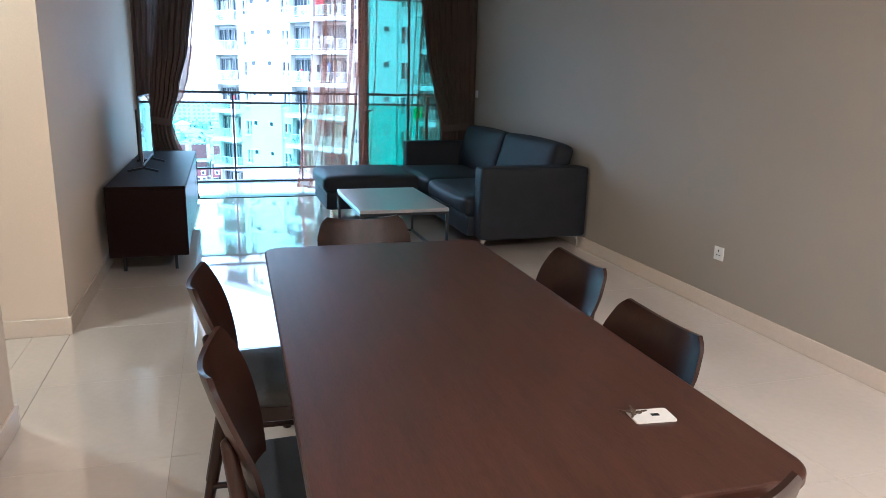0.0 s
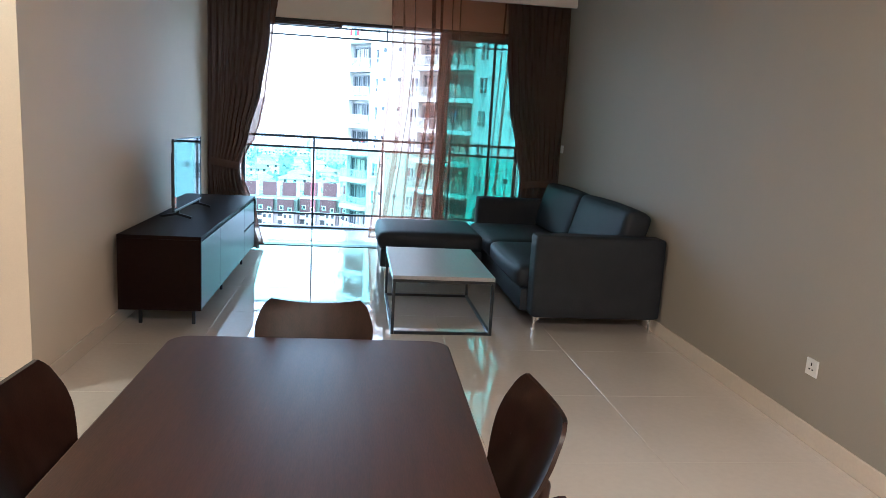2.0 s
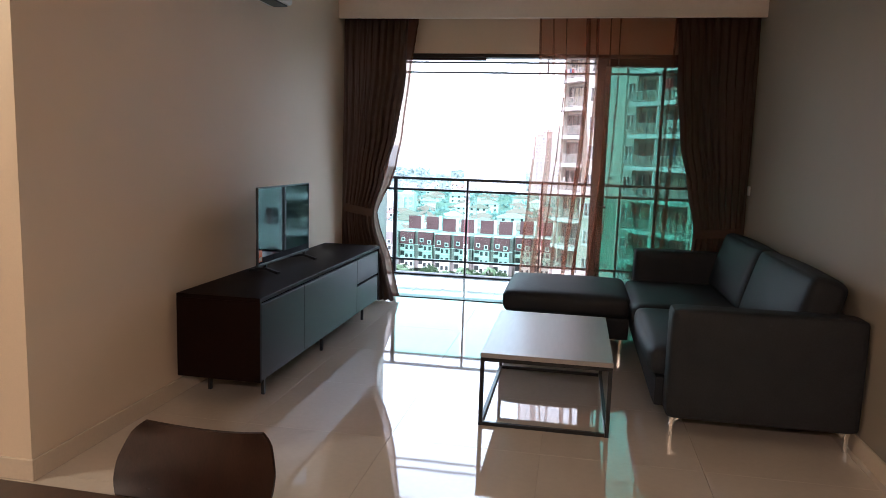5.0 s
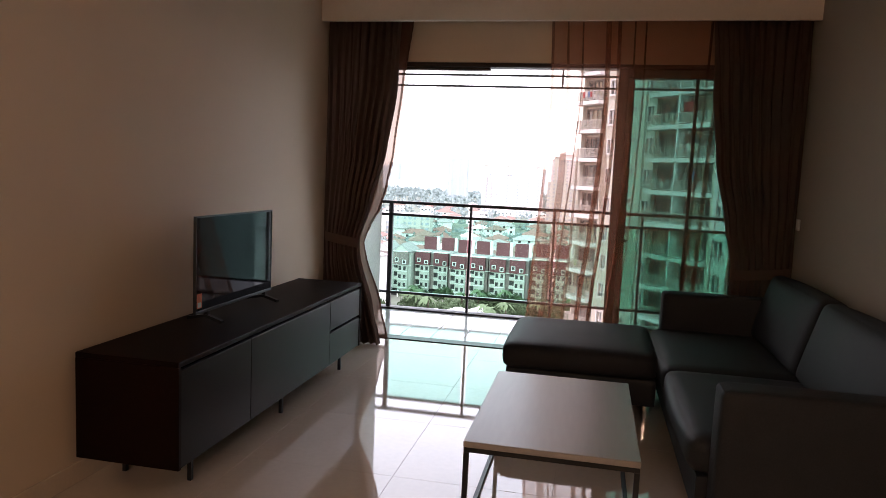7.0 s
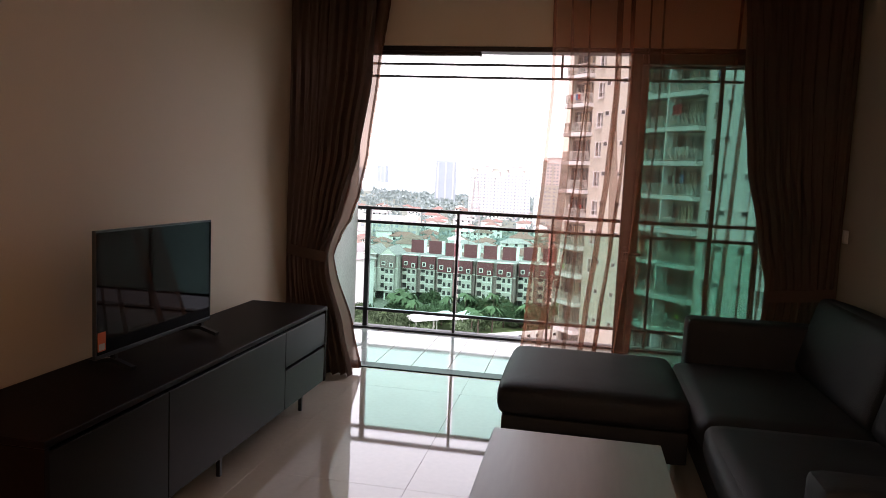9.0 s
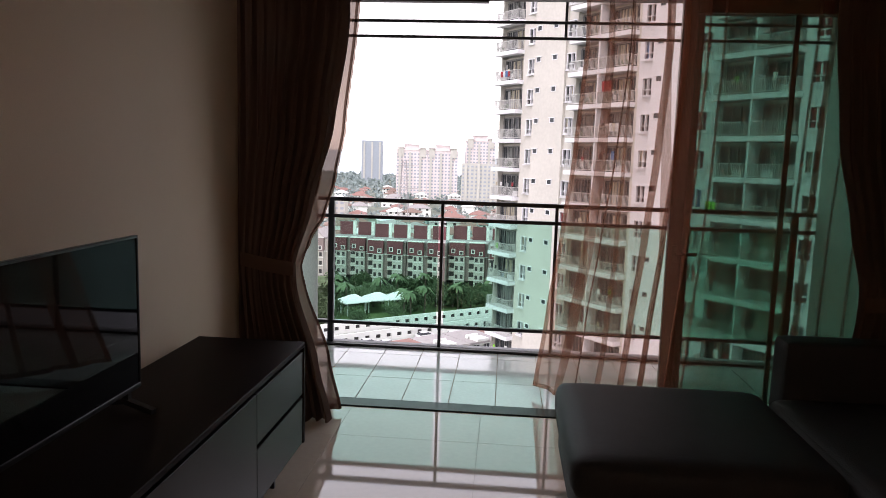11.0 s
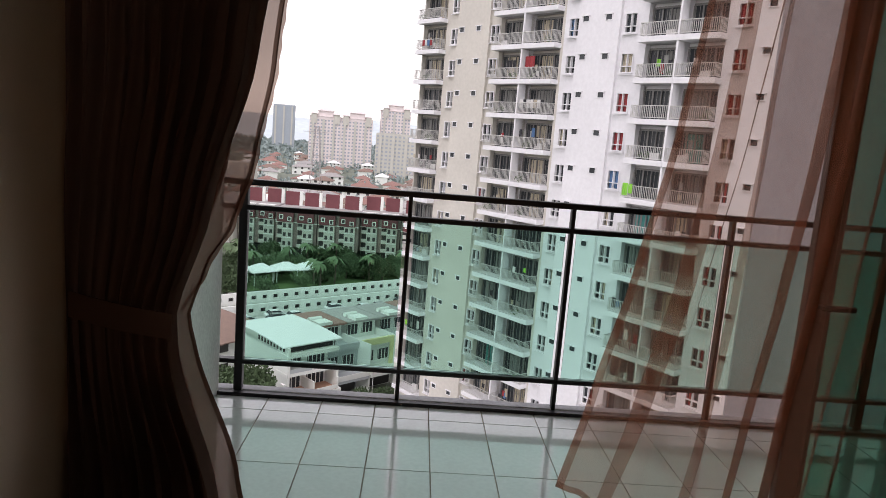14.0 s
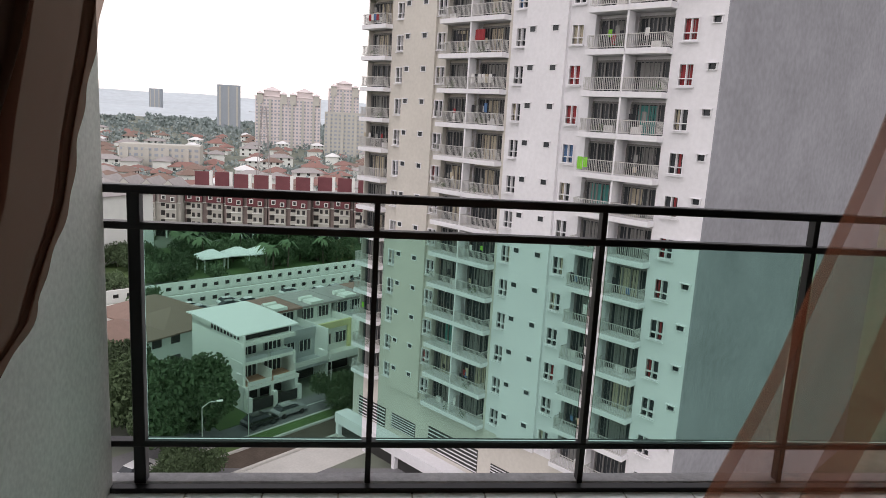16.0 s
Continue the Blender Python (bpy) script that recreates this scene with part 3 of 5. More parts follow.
for x, y, a in ((1.760, -6.51, 92), (1.668, -7.14, 91), (0.978, -6.46, -93), (1.028, -7.12, -93), (1.50, -7.63, 3)):
    copy_thing(chair, pose(x, y, 0, 0, 0, a))

card = thing("access_card", "white plastic access card lying on the dining table", "card", pose(1.643, -7.520, 0.75, 0, 0, -6))
part("card_body", prism(bmesh.new(), round_rect(-0.045, -0.028, 0.045, 0.028, 0.005, 3), 0.0005, 0.004), CARD, card)
part("printed_mark", boxed((0.000, -0.004, 0.004), (0.018, 0.006, 0.0045)), BLACK, card, "small dark printed mark")
keys = thing("key_bunch", "small bunch of worn keys on the white card", "keys", pose(1.612, -7.505, 0.754) @ Matrix.Scale(0.6, 4))
bm = bmesh.new()
for k in range(14):
    a, b = 2 * math.pi * k / 14, 2 * math.pi * (k + 1) / 14
    rod(bm, (0.013 * math.cos(a), 0.013 * math.sin(a), 0.006), (0.013 * math.cos(b), 0.013 * math.sin(b), 0.006), 0.0012, n=5)
part("ring", bm, KEYM, keys)
for k, a in enumerate((10, 75, 150, 230)):
    bm = prism(bmesh.new(), round_rect(0.010, -0.010, 0.030, 0.010, 0.008, 3), 0, 0.0025)
    box(bm, (0.029, -0.0035, 0.0003), (0.055, 0.0035, 0.0022))
    for j in range(3):
        box(bm, (0.036 + 0.006 * j, 0.0035, 0.0003), (0.039 + 0.006 * j, 0.006 - 0.001 * j, 0.0022))
    bmesh.ops.transform(bm, matrix=pose(0, 0, 0.0028 * k, 4, 0, a), verts=bm.verts[:])
    part("key", bm, KEYM, keys)

# ---- television side ----
console = thing("tv_console", "long dark wood television console with grey fronts on thin legs", "cabinet", pose(0.005, -2.21, 0))
CY = 1.245
bm = boxed((0.022, -CY, 0.636), (0.545, CY, 0.661), 0.003)
box(bm, (0.022, -CY, 0.165), (0.545, -CY + 0.022, 0.636), 0.002)
box(bm, (0.022, CY - 0.022, 0.165), (0.545, CY, 0.636), 0.002)
box(bm, (0.022, -CY + 0.022, 0.165), (0.505, CY - 0.022, 0.187))
box(bm, (0.022, -CY + 0.022, 0.187), (0.037, CY - 0.022, 0.636))
box(bm, (0.04, -0.58, 0.187), (0.49, -0.56, 0.636))
box(bm, (0.04, 0.57, 0.187), (0.49, 0.59, 0.636))
part("body", bm, CARCASS, console)
for a, b in ((-CY + 0.025, -0.561), (-0.557, 0.597)):
    part("door", boxed((0.515, a, 0.168), (0.540, b, 0.618), 0.002), FRONT, console, "flat grey lacquered door")
for z0, z1 in ((0.168, 0.394), (0.412, 0.618)):
    dr = part("drawer", boxed((0.515, 0.601, z0), (0.540, CY - 0.025, z1), 0.002), FRONT, console, "flat grey lacquered drawer front")
# black strip set in the finger groove to darken it like shade
part("finger_groove_shade", boxed((0.500, -CY + 0.025, 0.620), (0.512, CY - 0.025, 0.634)), BLACK, console)
for y in (-0.98, 0.04, 1.08):
    for x in (0.085, 0.44):
        part("leg", boxed((x - 0.011, y - 0.011, 0), (x + 0.011, y + 0.011, 0.166), 0.002), BLACK, console, "thin black metal leg")

tv = thing("television", "flat black television with silver rim standing on the console", "television", pose(0.217, -2.33, 0.661))
TW, T0, T1 = 0.455, 0.058, 0.590
part("housing", boxed((-0.034, -TW + 0.07, T0 + 0.03), (-0.008, TW - 0.07, T1 - 0.10), 0.010, 2), BLACK, tv)
bm = bmesh.new()
for lo, hi in (((-0.010, -TW, T0), (0.008, TW, T0 + 0.016)), ((-0.010, -TW, T1 - 0.009), (0.008, TW, T1)), ((-0.010, -TW, T0 + 0.016), (0.008, -TW + 0.006, T1 - 0.009)), ((-0.010, TW - 0.006, T0 + 0.016), (0.008, TW, T1 - 0.009))):
    box(bm, lo, hi, 0.0015)
part("bezel", bm, SILVER, tv, "thin silver rim")
part("screen", boxed((-0.008, -TW + 0.006, T0 + 0.016), (0.004, TW - 0.006, T1 - 0.009)), SCREEN, tv, "glossy black screen")
part("sticker", boxed((0.004, -TW + 0.015, T0 + 0.03), (0.0048, -TW + 0.065, T0 + 0.11)), ORANGE, tv, "orange and white energy sticker")
part("sticker_field", boxed((0.0048, -TW + 0.022, T0 + 0.035), (0.0054, -TW + 0.058, T0 + 0.062)), CARD, tv)
for y in (-0.33, 0.37):
    bm = bmesh.new()
    beam(bm, (0.0, y, 0.060), (0.0, y, 0.030), 0.022)
    beam(bm, (-0.01, y, 0.036), (0.105, y - 0.02, 0.009), 0.026, 0.017)
    beam(bm, (0.01, y, 0.036), (-0.125, y + 0.02, 0.009), 0.026, 0.017)
    part("foot", bm, BLACK, tv, "splayed black foot")

ac = thing("air_conditioner", "white wall-mounted air conditioner above the television", "air conditioner", pose(X0, -2.45, 2.55))
part("casing", boxed((0.0, -0.42, 0.0), (0.20, 0.42, 0.28), 0.03, 3), WHITEP, ac)
# the slot's shade is painted as a black strip under the casing
part("louvre", boxed((0.06, -0.38, -0.010), (0.17, 0.38, 0.002), 0.003), BLACK, ac, "black strip for the shade in the louvre slot")

# ---- sofa, ottoman, coffee table ----
sofa = thing("sofa", "two-seat slate grey leather sofa against the taupe wall", "sofa", pose(0, 0, 0))
for y0, y1 in ((-3.28, -3.10), (-0.78, -0.60)):
    bm = soft_box(bmesh.new(), (2.825, y0, 0.122), (3.80, y1, 0.728), 0.028, (0.004, 0.006, 0.004), 8)
    part("arm", bm, LEATHER, sofa, smooth=True)
part("base", soft_box(bmesh.new(), (2.775, -3.10, 0.122), (3.78, -0.78, 0.30), 0.02, (0.004, 0, 0), 6), LEATHER, sofa, smooth=True)
part("back_frame", soft_box(bmesh.new(), (3.60, -3.10, 0.28), (3.80, -0.78, 0.70), 0.03, (0, 0, 0), 6), LEATHER, sofa, smooth=True)
for y0, y1 in ((-3.097, -1.945), (-1.94, -0.783)):
    part("seat_cushion", soft_box(bmesh.new(), (2.745, y0, 0.295), (3.52, y1, 0.465), 0.055, (0.03, 0.004, 0.022), 10), LEATHER, sofa, smooth=True)
for y0, y1 in ((-3.085, -1.885), (-1.875, -0.70)):
    m = Matrix.Translation((3.515, 0, 0.44)) @ pose(0, 0, 0, 0, 16, 0)
    part("back_cushion", soft_box(bmesh.new(), (-0.075, y0, 0.0), (0.125, y1, 0.485), 0.055, (0.040, 0.006, 0.018), 12, m), LEATHER, sofa, smooth=True)
for x, y, sx in ((2.865, -3.21, 1), (3.76, -3.21, -1), (2.865, -0.67, 1), (3.76, -0.67, -1)):
    bm = boxed((x - 0.012, y - 0.012, 0), (x + 0.012, y + 0.012, 0.123), 0.003)
    box(bm, (min(x, x + sx * 0.12), y - 0.012, 0.110), (max(x, x + sx * 0.12), y + 0.012, 0.123), 0.002)
    beam(bm, (x + sx * 0.008, y, 0.088), (x + sx * 0.032, y, 0.112), 0.012, 0.022)
    part("leg", bm, CHROME, sofa, "chrome bracket leg", True)

ott = thing("ottoman", "square slate grey leather ottoman pushed up to the sofa", "ottoman", pose(0, 0, 0))
part("base", soft_box(bmesh.new(), (1.78, -1.66, 0.122), (2.738, -0.70, 0.30), 0.02, (0.003, 0.003, 0), 6), LEATHER, ott, smooth=True)
part("cushion", soft_box(bmesh.new(), (1.755, -1.685, 0.292), (2.742, -0.685, 0.462), 0.06, (0.012, 0.012, 0.022), 10), LEATHER, ott, smooth=True)
for x, sx in ((1.84, 1), (2.68, -1)):
    for y in (-1.59, -0.77):
        bm = boxed((x - 0.012, y - 0.012, 0), (x + 0.012, y + 0.012, 0.123), 0.003)
        box(bm, (min(x, x + sx * 0.10), y - 0.012, 0.110), (max(x, x + sx * 0.10), y + 0.012, 0.123), 0.002)
        part("leg", bm, CHROME, ott, "chrome bracket leg")

cof = thing("coffee_table", "low coffee table with grey top on a black steel frame", "table", pose(2.168, -2.778, 0))
HX, HY = 0.362, 0.565
part("top", boxed((-HX, -HY, 0.395), (HX, HY, 0.422), 0.002), GREYTOP, cof)
for sx in (-1, 1):
    for sy in (-1, 1):
        x, y = sx * (HX - 0.013), sy * (HY - 0.013)
        part("leg", boxed((x - 0.011, y - 0.011, 0), (x + 0.011, y + 0.011, 0.373), 0.001), BLACK, cof)
for z0, z1 in ((0.0, 0.021), (0.373, 0.395)):
    for sx in (-1, 1):
        x = sx * (HX - 0.013)
        part("frame_bar", boxed((x - 0.0105, -HY + 0.025, z0 + 0.0005), (x + 0.0105, HY - 0.025, z1), 0.001), BLACK, cof)
    for sy in (-1, 1):
        y = sy * (HY - 0.013)
        part("frame_bar", boxed((-HX + (0.025 if z0 == 0 else 0.002), y - 0.0105, z0 + 0.0005), (HX - (0.025 if z0 == 0 else 0.002), y + 0.0105, z1), 0.001), BLACK, cof)

# ---- wall plates ----
for name, y, z, lab in (("wall_socket", -5.005, 0.382, "white square wall socket with three slots"), ("light_switch", -0.33, 1.262, "small white light switch beside the curtain")):
    w = thing(name, lab, "socket" if "socket" in name else "switch", pose(X1, y, z))
    part("plate", boxed((-0.010, -0.043, -0.043), (0, 0.043, 0.043), 0.003, 2), WHITEP, w)
    if "socket" in name:
        for yy, zz, a, b in ((0, 0.016, 0.004, 0.008), (-0.012, -0.010, 0.006, 0.0035), (0.012, -0.010, 0.006, 0.0035)):
            part("slot", boxed((-0.0108, yy - a, zz - b), (-0.0098, yy + a, zz + b)), BLACK, w)
        part("rocker", boxed((-0.0135, 0.018, 0.012), (-0.010, 0.032, 0.034), 0.001), WHITEP, w)
    else:
        part("rocker", boxed((-0.0135, -0.016, -0.026), (-0.010, 0.016, 0.026), 0.001), WHITEP, w)


# ---- outside: ground and roads ----
bm = bmesh.new()
bmesh.ops.create_grid(bm, x_segments=8, y_segments=8, size=4000, matrix=pose(0, 0, GROUND))
tagged(part("ground", bm, LAND), "broad suburban ground of earth and scrub reaching the hills", "ground", kind="structure")


def strip(name, a, b, width, z, material, label, category, h=0.05):
    """A flat band from a to b on the ground."""
    a, b = Vector((*a, 0)), Vector((*b, 0))
    d = (b - a)
    ang = math.degrees(math.atan2(d.y, d.x))
    ob = part(name, boxed((0, -width / 2, -h), (d.length, width / 2, 0)), material)
    ob.matrix_basis = pose(a.x, a.y, z, 0, 0, ang)
    return tagged(ob, label, category, kind="structure")


FA = 42.0                                  # heading of the terrace street
fx, fy = math.cos(radians(FA)), math.sin(radians(FA))
nx, ny = fy, -fx                           # towards the flat
HC = Vector((-13.1, 81.0))                 # near corner of the white house


def street(s, off):
    return HC.x + fx * s + nx * off, HC.y + fy * s + ny * off


strip("road", street(-60, 3.75), street(90, 3.75), 4.8, GROUND + 0.06, ASPHALT, "grey asphalt street in front of the terrace houses", "road", 0.06)
strip("kerb", street(-60, 6.30), street(90, 6.30), 0.3, GROUND + 0.18, PALE, "pale concrete kerb along the street", "kerb", 0.18)
strip("verge", street(-60, 7.40), street(90, 7.40), 1.9, GROUND + 0.15, GRASS, "green grass verge beside the street", "grass", 0.15)
strip("kerb", street(-60, 8.50), street(90, 8.50), 0.3, GROUND + 0.25, PALE, "pale concrete edge of the drain channel", "kerb", 0.25)
strip("drain_channel", street(-60, 10.5), street(90, 10.5), 3.7, GROUND + 0.04, EARTH, "dark damp drain channel beside the grass verge", "channel", 0.04)
strip("kerb", street(-60, 12.5), street(90, 12.5), 0.3, GROUND + 0.30, PALE, "pale concrete edge of the drain channel", "kerb", 0.3)
strip("lane", street(-60, 15.2), street(90, 15.2), 5.0, GROUND + 0.06, PALE, "pale concrete lane beside the tower", "road", 0.06)
strip("road_line", street(4.5, 3.6), street(9.5, 3.6), 0.14, GROUND + 0.068, HWHITE, "white painted line on the street", "road marking", 0.008)
strip("car_park", (-45, 60), (25, 60), 14, GROUND + 0.05, ASPHALT, "grey asphalt yard at the foot of the tower", "road", 0.05)
strip("lawn", street(-2.6, 3.0), street(-2.6, -15), 4.6, GROUND + 0.14, GRASS, "bright green lawn beside the white house", "grass", 0.14)
RD, RN, RQ = Vector((0.788, 0.616)), Vector((-0.616, 0.788)), Vector((-10.0, 142.0))


def along(s, off):
    return RQ + RD * s + RN * off


strip("main_road", along(-90, -6.5), along(90, -6.5), 12, GROUND + 0.08, PALE, "pale concrete main road with cars", "road", 0.08)
strip("upper_road", along(-90, 4.5), along(90, 4.5), 8, GROUND + 0.08, PALE, "pale concrete road between two parapets", "road", 0.08)
strip("park_lawn", (-110, 120), (25, 205), 34, GROUND + 0.05, GRASS, "park lawn in front of the apartment blocks", "grass", 0.05)

# parapets with square holes along the main road
for off in (0.0, 9.2):
    a = along(-90, off)
    par = thing("road_parapet", "long white concrete road parapet with a row of dark square holes", "wall", pose(a.x, a.y, GROUND, 0, 0, 38), "road parapets")
    bm = boxed((0, -0.2, 0), (178, 0.2, 0.8))
    box(bm, (0, -0.2, 1.6), (178, 0.2, 2.4))
    for k in range(75):
        box(bm, (k * 2.4, -0.195, 0.8), (k * 2.4 + 1.35, 0.195, 1.6))
    part("wall", bm, HWHITE, par)
    # dark sheet that paints the shade seen through the holes
    part("hole_shade_backing", boxed((0, 0.21, 0), (178, 0.30, 1.7)), TDARK, par)


def clump(bm, c, r, rng, n, size=1.0):
    """Leaf cards on an uneven shell round c."""
    for _ in range(n):
        d = Vector((rng.gauss(0, 1), rng.gauss(0, 1), rng.gauss(0, 0.8))).normalized()
        p = c + d * r * rng.uniform(0.55, 1.1)
        q = Euler((rng.uniform(0, 6.3), rng.uniform(0, 6.3), rng.uniform(0, 6.3))).to_matrix()
        s = r * rng.uniform(0.16, 0.34) * size
        vs = [bm.verts.new(p + q @ Vector(v) * s) for v in ((-1, -0.5, 0), (1, -0.6, 0.15), (0.8, 0.6, 0), (-0.7, 0.7, 0.2))]
        bm.faces.new(vs)


def hip_roof(w, d, h, over=0.6):
    bm = bmesh.new()
    a, b = w / 2 + over, d / 2 + over
    r = max(0.3, a - b)
    v = [bm.verts.new(p) for p in ((-a, -b, 0), (a, -b, 0), (a, b, 0), (-a, b, 0), (-r, 0, h), (r, 0, h), (-a, -b, -0.2), (a, -b, -0.2), (a, b, -0.2), (-a, b, -0.2))]
    for f in ((0, 1, 5, 4), (2, 3, 4, 5), (1, 2, 5), (3, 0, 4), (6, 7, 1, 0), (7, 8, 2, 1), (8, 9, 3, 2), (9, 6, 0, 3), (9, 8, 7, 6)):
        bm.faces.new([v[i] for i in f])
    return bm


# ---- the apartment tower ----
def wall_grid(bm, s0, s1, z0, z1, holes, depth):
    """An upright wall in the plane y = 0 with holes (s0, s1, z0, z1) cut through, and reveals of the given depth."""
    xs = sorted({s0, s1} | {min(max(v, s0), s1) for h in holes for v in h[:2]})
    zs = sorted({z0, z1} | {min(max(v, z0), z1) for h in holes for v in h[2:]})
    vert = {}

    def V(x, y, z):
        k = (round(x, 3), y, round(z, 3))
        if k not in vert:
            vert[k] = bm.verts.new((x, y, z))
        return vert[k]
    open_cells = np.zeros((len(xs) - 1, len(zs) - 1), bool)
    for h in holes:
        for i in range(len(xs) - 1):
            if h[0] - 1e-4 <= xs[i] and xs[i + 1] <= h[1] + 1e-4:
                for j in range(len(zs) - 1):
                    if h[2] - 1e-4 <= zs[j] and zs[j + 1] <= h[3] + 1e-4:
                        open_cells[i, j] = True
    I, J = open_cells.shape
    for i in range(I):
        for j in range(J):
            a, b, c, d = xs[i], xs[i + 1], zs[j], zs[j + 1]
            if not open_cells[i, j]:
                bm.faces.new((V(a, 0, c), V(b, 0, c), V(b, 0, d), V(a, 0, d)))
                continue
            for ii, jj, p, q in ((i - 1, j, (a, c), (a, d)), (i + 1, j, (b, d), (b, c)), (i, j - 1, (b, c), (a, c)), (i, j + 1, (a, d), (b, d))):
                if 0 <= ii < I and 0 <= jj < J and not open_cells[ii, jj]:
                    bm.faces.new((V(p[0], 0, p[1]), V(q[0], 0, q[1]), V(q[0], depth, q[1]), V(p[0], depth, p[1])))
    return bm


TX, TY, TROT = 0.45, 74.80, -51.55
K0, K1 = -9, 7                               # storeys
tower = thing("apartment_tower", "tall beige and white apartment tower with rows of railed balconies", "building", pose(TX, TY, 0, 0, 0, TROT))
WIN = [4.75, 10.5, 20.0, 25.65, 34.95]
VENT = [6.5, 8.9, 21.85, 24.15, 37.25]
BAL = [(0.15, 3.75), (11.65, 15.32), (15.48, 19.1), (27.65, 30.87), (31.03, 34.15)]
LVL = [0.45 + 3.05 * k for k in range(K0, K1)]   # undersides of the balcony slabs
Z0, Z1 = LVL[0], LVL[-1] + 3.05
for name, a, b, material in (("left_wall", 0.0, 19.4, TBEIGE), ("right_wall", 19.4, 37.9, TWHITE)):
    holes = []
    for z in LVL:
        holes += [(x, x + 1.0, z + 0.95, z + 2.35) for x in WIN if a <= x and x + 1 <= b]
        holes += [(x - 0.3, x + 0.3, z + 2.0, z + 2.42) for x in VENT if a <= x <= b]
        holes += [(p, q, z + 0.4, z + 3.05) for p, q in BAL if a <= p and q <= b]
    part(name, wall_grid(bmesh.new(), a, b, Z0, Z1, [h for h in holes if h[1] <= b], 0.35), material, tower)
part("core", boxed((0.02, 1.6, GROUND), (37.88, 44, Z1)), TGREY, tower)
part("end_wall", boxed((37.90, 0.0, GROUND), (38.05, 44, Z1)), TGREY, tower, "plain grey rendered end wall with stains")
part("far_end_wall", boxed((-0.05, 1.4, GROUND), (0.0, 14, Z1)), TBEIGE, tower)
part("proud_wall", boxed((5.85, -0.30, Z0), (10.35, 0.0, Z1)), TBEIGE, tower)
part("proud_wall", boxed((21.1, -0.30, Z0), (25.25, 0.0, Z1)), TWHITE, tower)
part("roof", boxed((-0.2, -0.2, Z1), (38.1, 44, Z1 + 0.8)), TGREY, tower)

rnd = random.Random(5)
src = {}


def put(key, name, build, material, place, parent=tower, label=""):
    if key not in src:
        src[key] = part(name, build(), material, parent, label)
        src[key].matrix_basis = place
        return src[key]
    return again(name, src[key], parent, place)


def window_frame():
    bm = wall_grid(bmesh.new(), -0.09, 1.09, -0.09, 1.49, [(0.0, 0.47, 0.0, 0.42), (0.53, 1.0, 0.0, 0.42), (0.0, 0.47, 0.48, 1.4), (0.53, 1.0, 0.48, 1.4)], 0.28)
    bmesh.ops.translate(bm, vec=(0, -0.10, 0), verts=bm.verts[:])
    return box(bm, (-0.2, -0.22, -0.20), (1.2, -0.09, -0.13))


def vent_frame():
    bm = boxed((-0.36, -0.34, -0.27), (0.36, -0.20, -0.21))
    box(bm, (-0.42, -0.42, 0.21), (0.42, -0.20, 0.28))
    box(bm, (-0.36, -0.34, -0.21), (-0.28, -0.20, 0.21))
    box(bm, (0.28, -0.34, -0.21), (0.36, -0.20, 0.21))
    return bm


def railing(w, out):
    bm = bmesh.new()
    for z in (0.12, 1.0):
        beam(bm, (0, -out, z), (w, -out, z), 0.05)
        beam(bm, (0, -out, z), (0, 0, z), 0.05)
        beam(bm, (w, -out, z), (w, 0, z), 0.05)
    n = int(w / 0.15)
    for k in range(n + 1):
        box(bm, (w * k / n - 0.016, -out - 0.016, 0.12), (w * k / n + 0.016, -out + 0.018, 1.0))
    for k in range(1, 6):
        for x in (0, w):
            box(bm, (x - 0.018, -out * k / 6 - 0.018, 0.12), (x + 0.018, -out * k / 6 + 0.018, 1.0))
    return bm


def doors(w):
    bm = bmesh.new()
    n = 4
    for k in range(n + 1):
        box(bm, (w * k / n - 0.05, -0.05, 0), (w * k / n + 0.05, 0.05, 2.2))
    box(bm, (0, -0.05, 2.2), (w, 0.05, 2.35))
    for k in range(9):
        box(bm, (w * (k + 0.5) / 9 - 0.015, -0.07, 0), (w * (k + 0.5) / 9 + 0.015, -0.05, 2.2))
    return bm


def folds_of_cloth(w, h):
    bm = bmesh.new()
    return sheet(bm, lambda u, v, k: (w * u, 0.05 * math.sin(u * 25 * w), h * v), 12, 1)


def clump_mesh(seed):
    bm = bmesh.new()
    clump(bm, Vector((0, 0, 0)), 0.35, random.Random(seed), 40)
    return bm


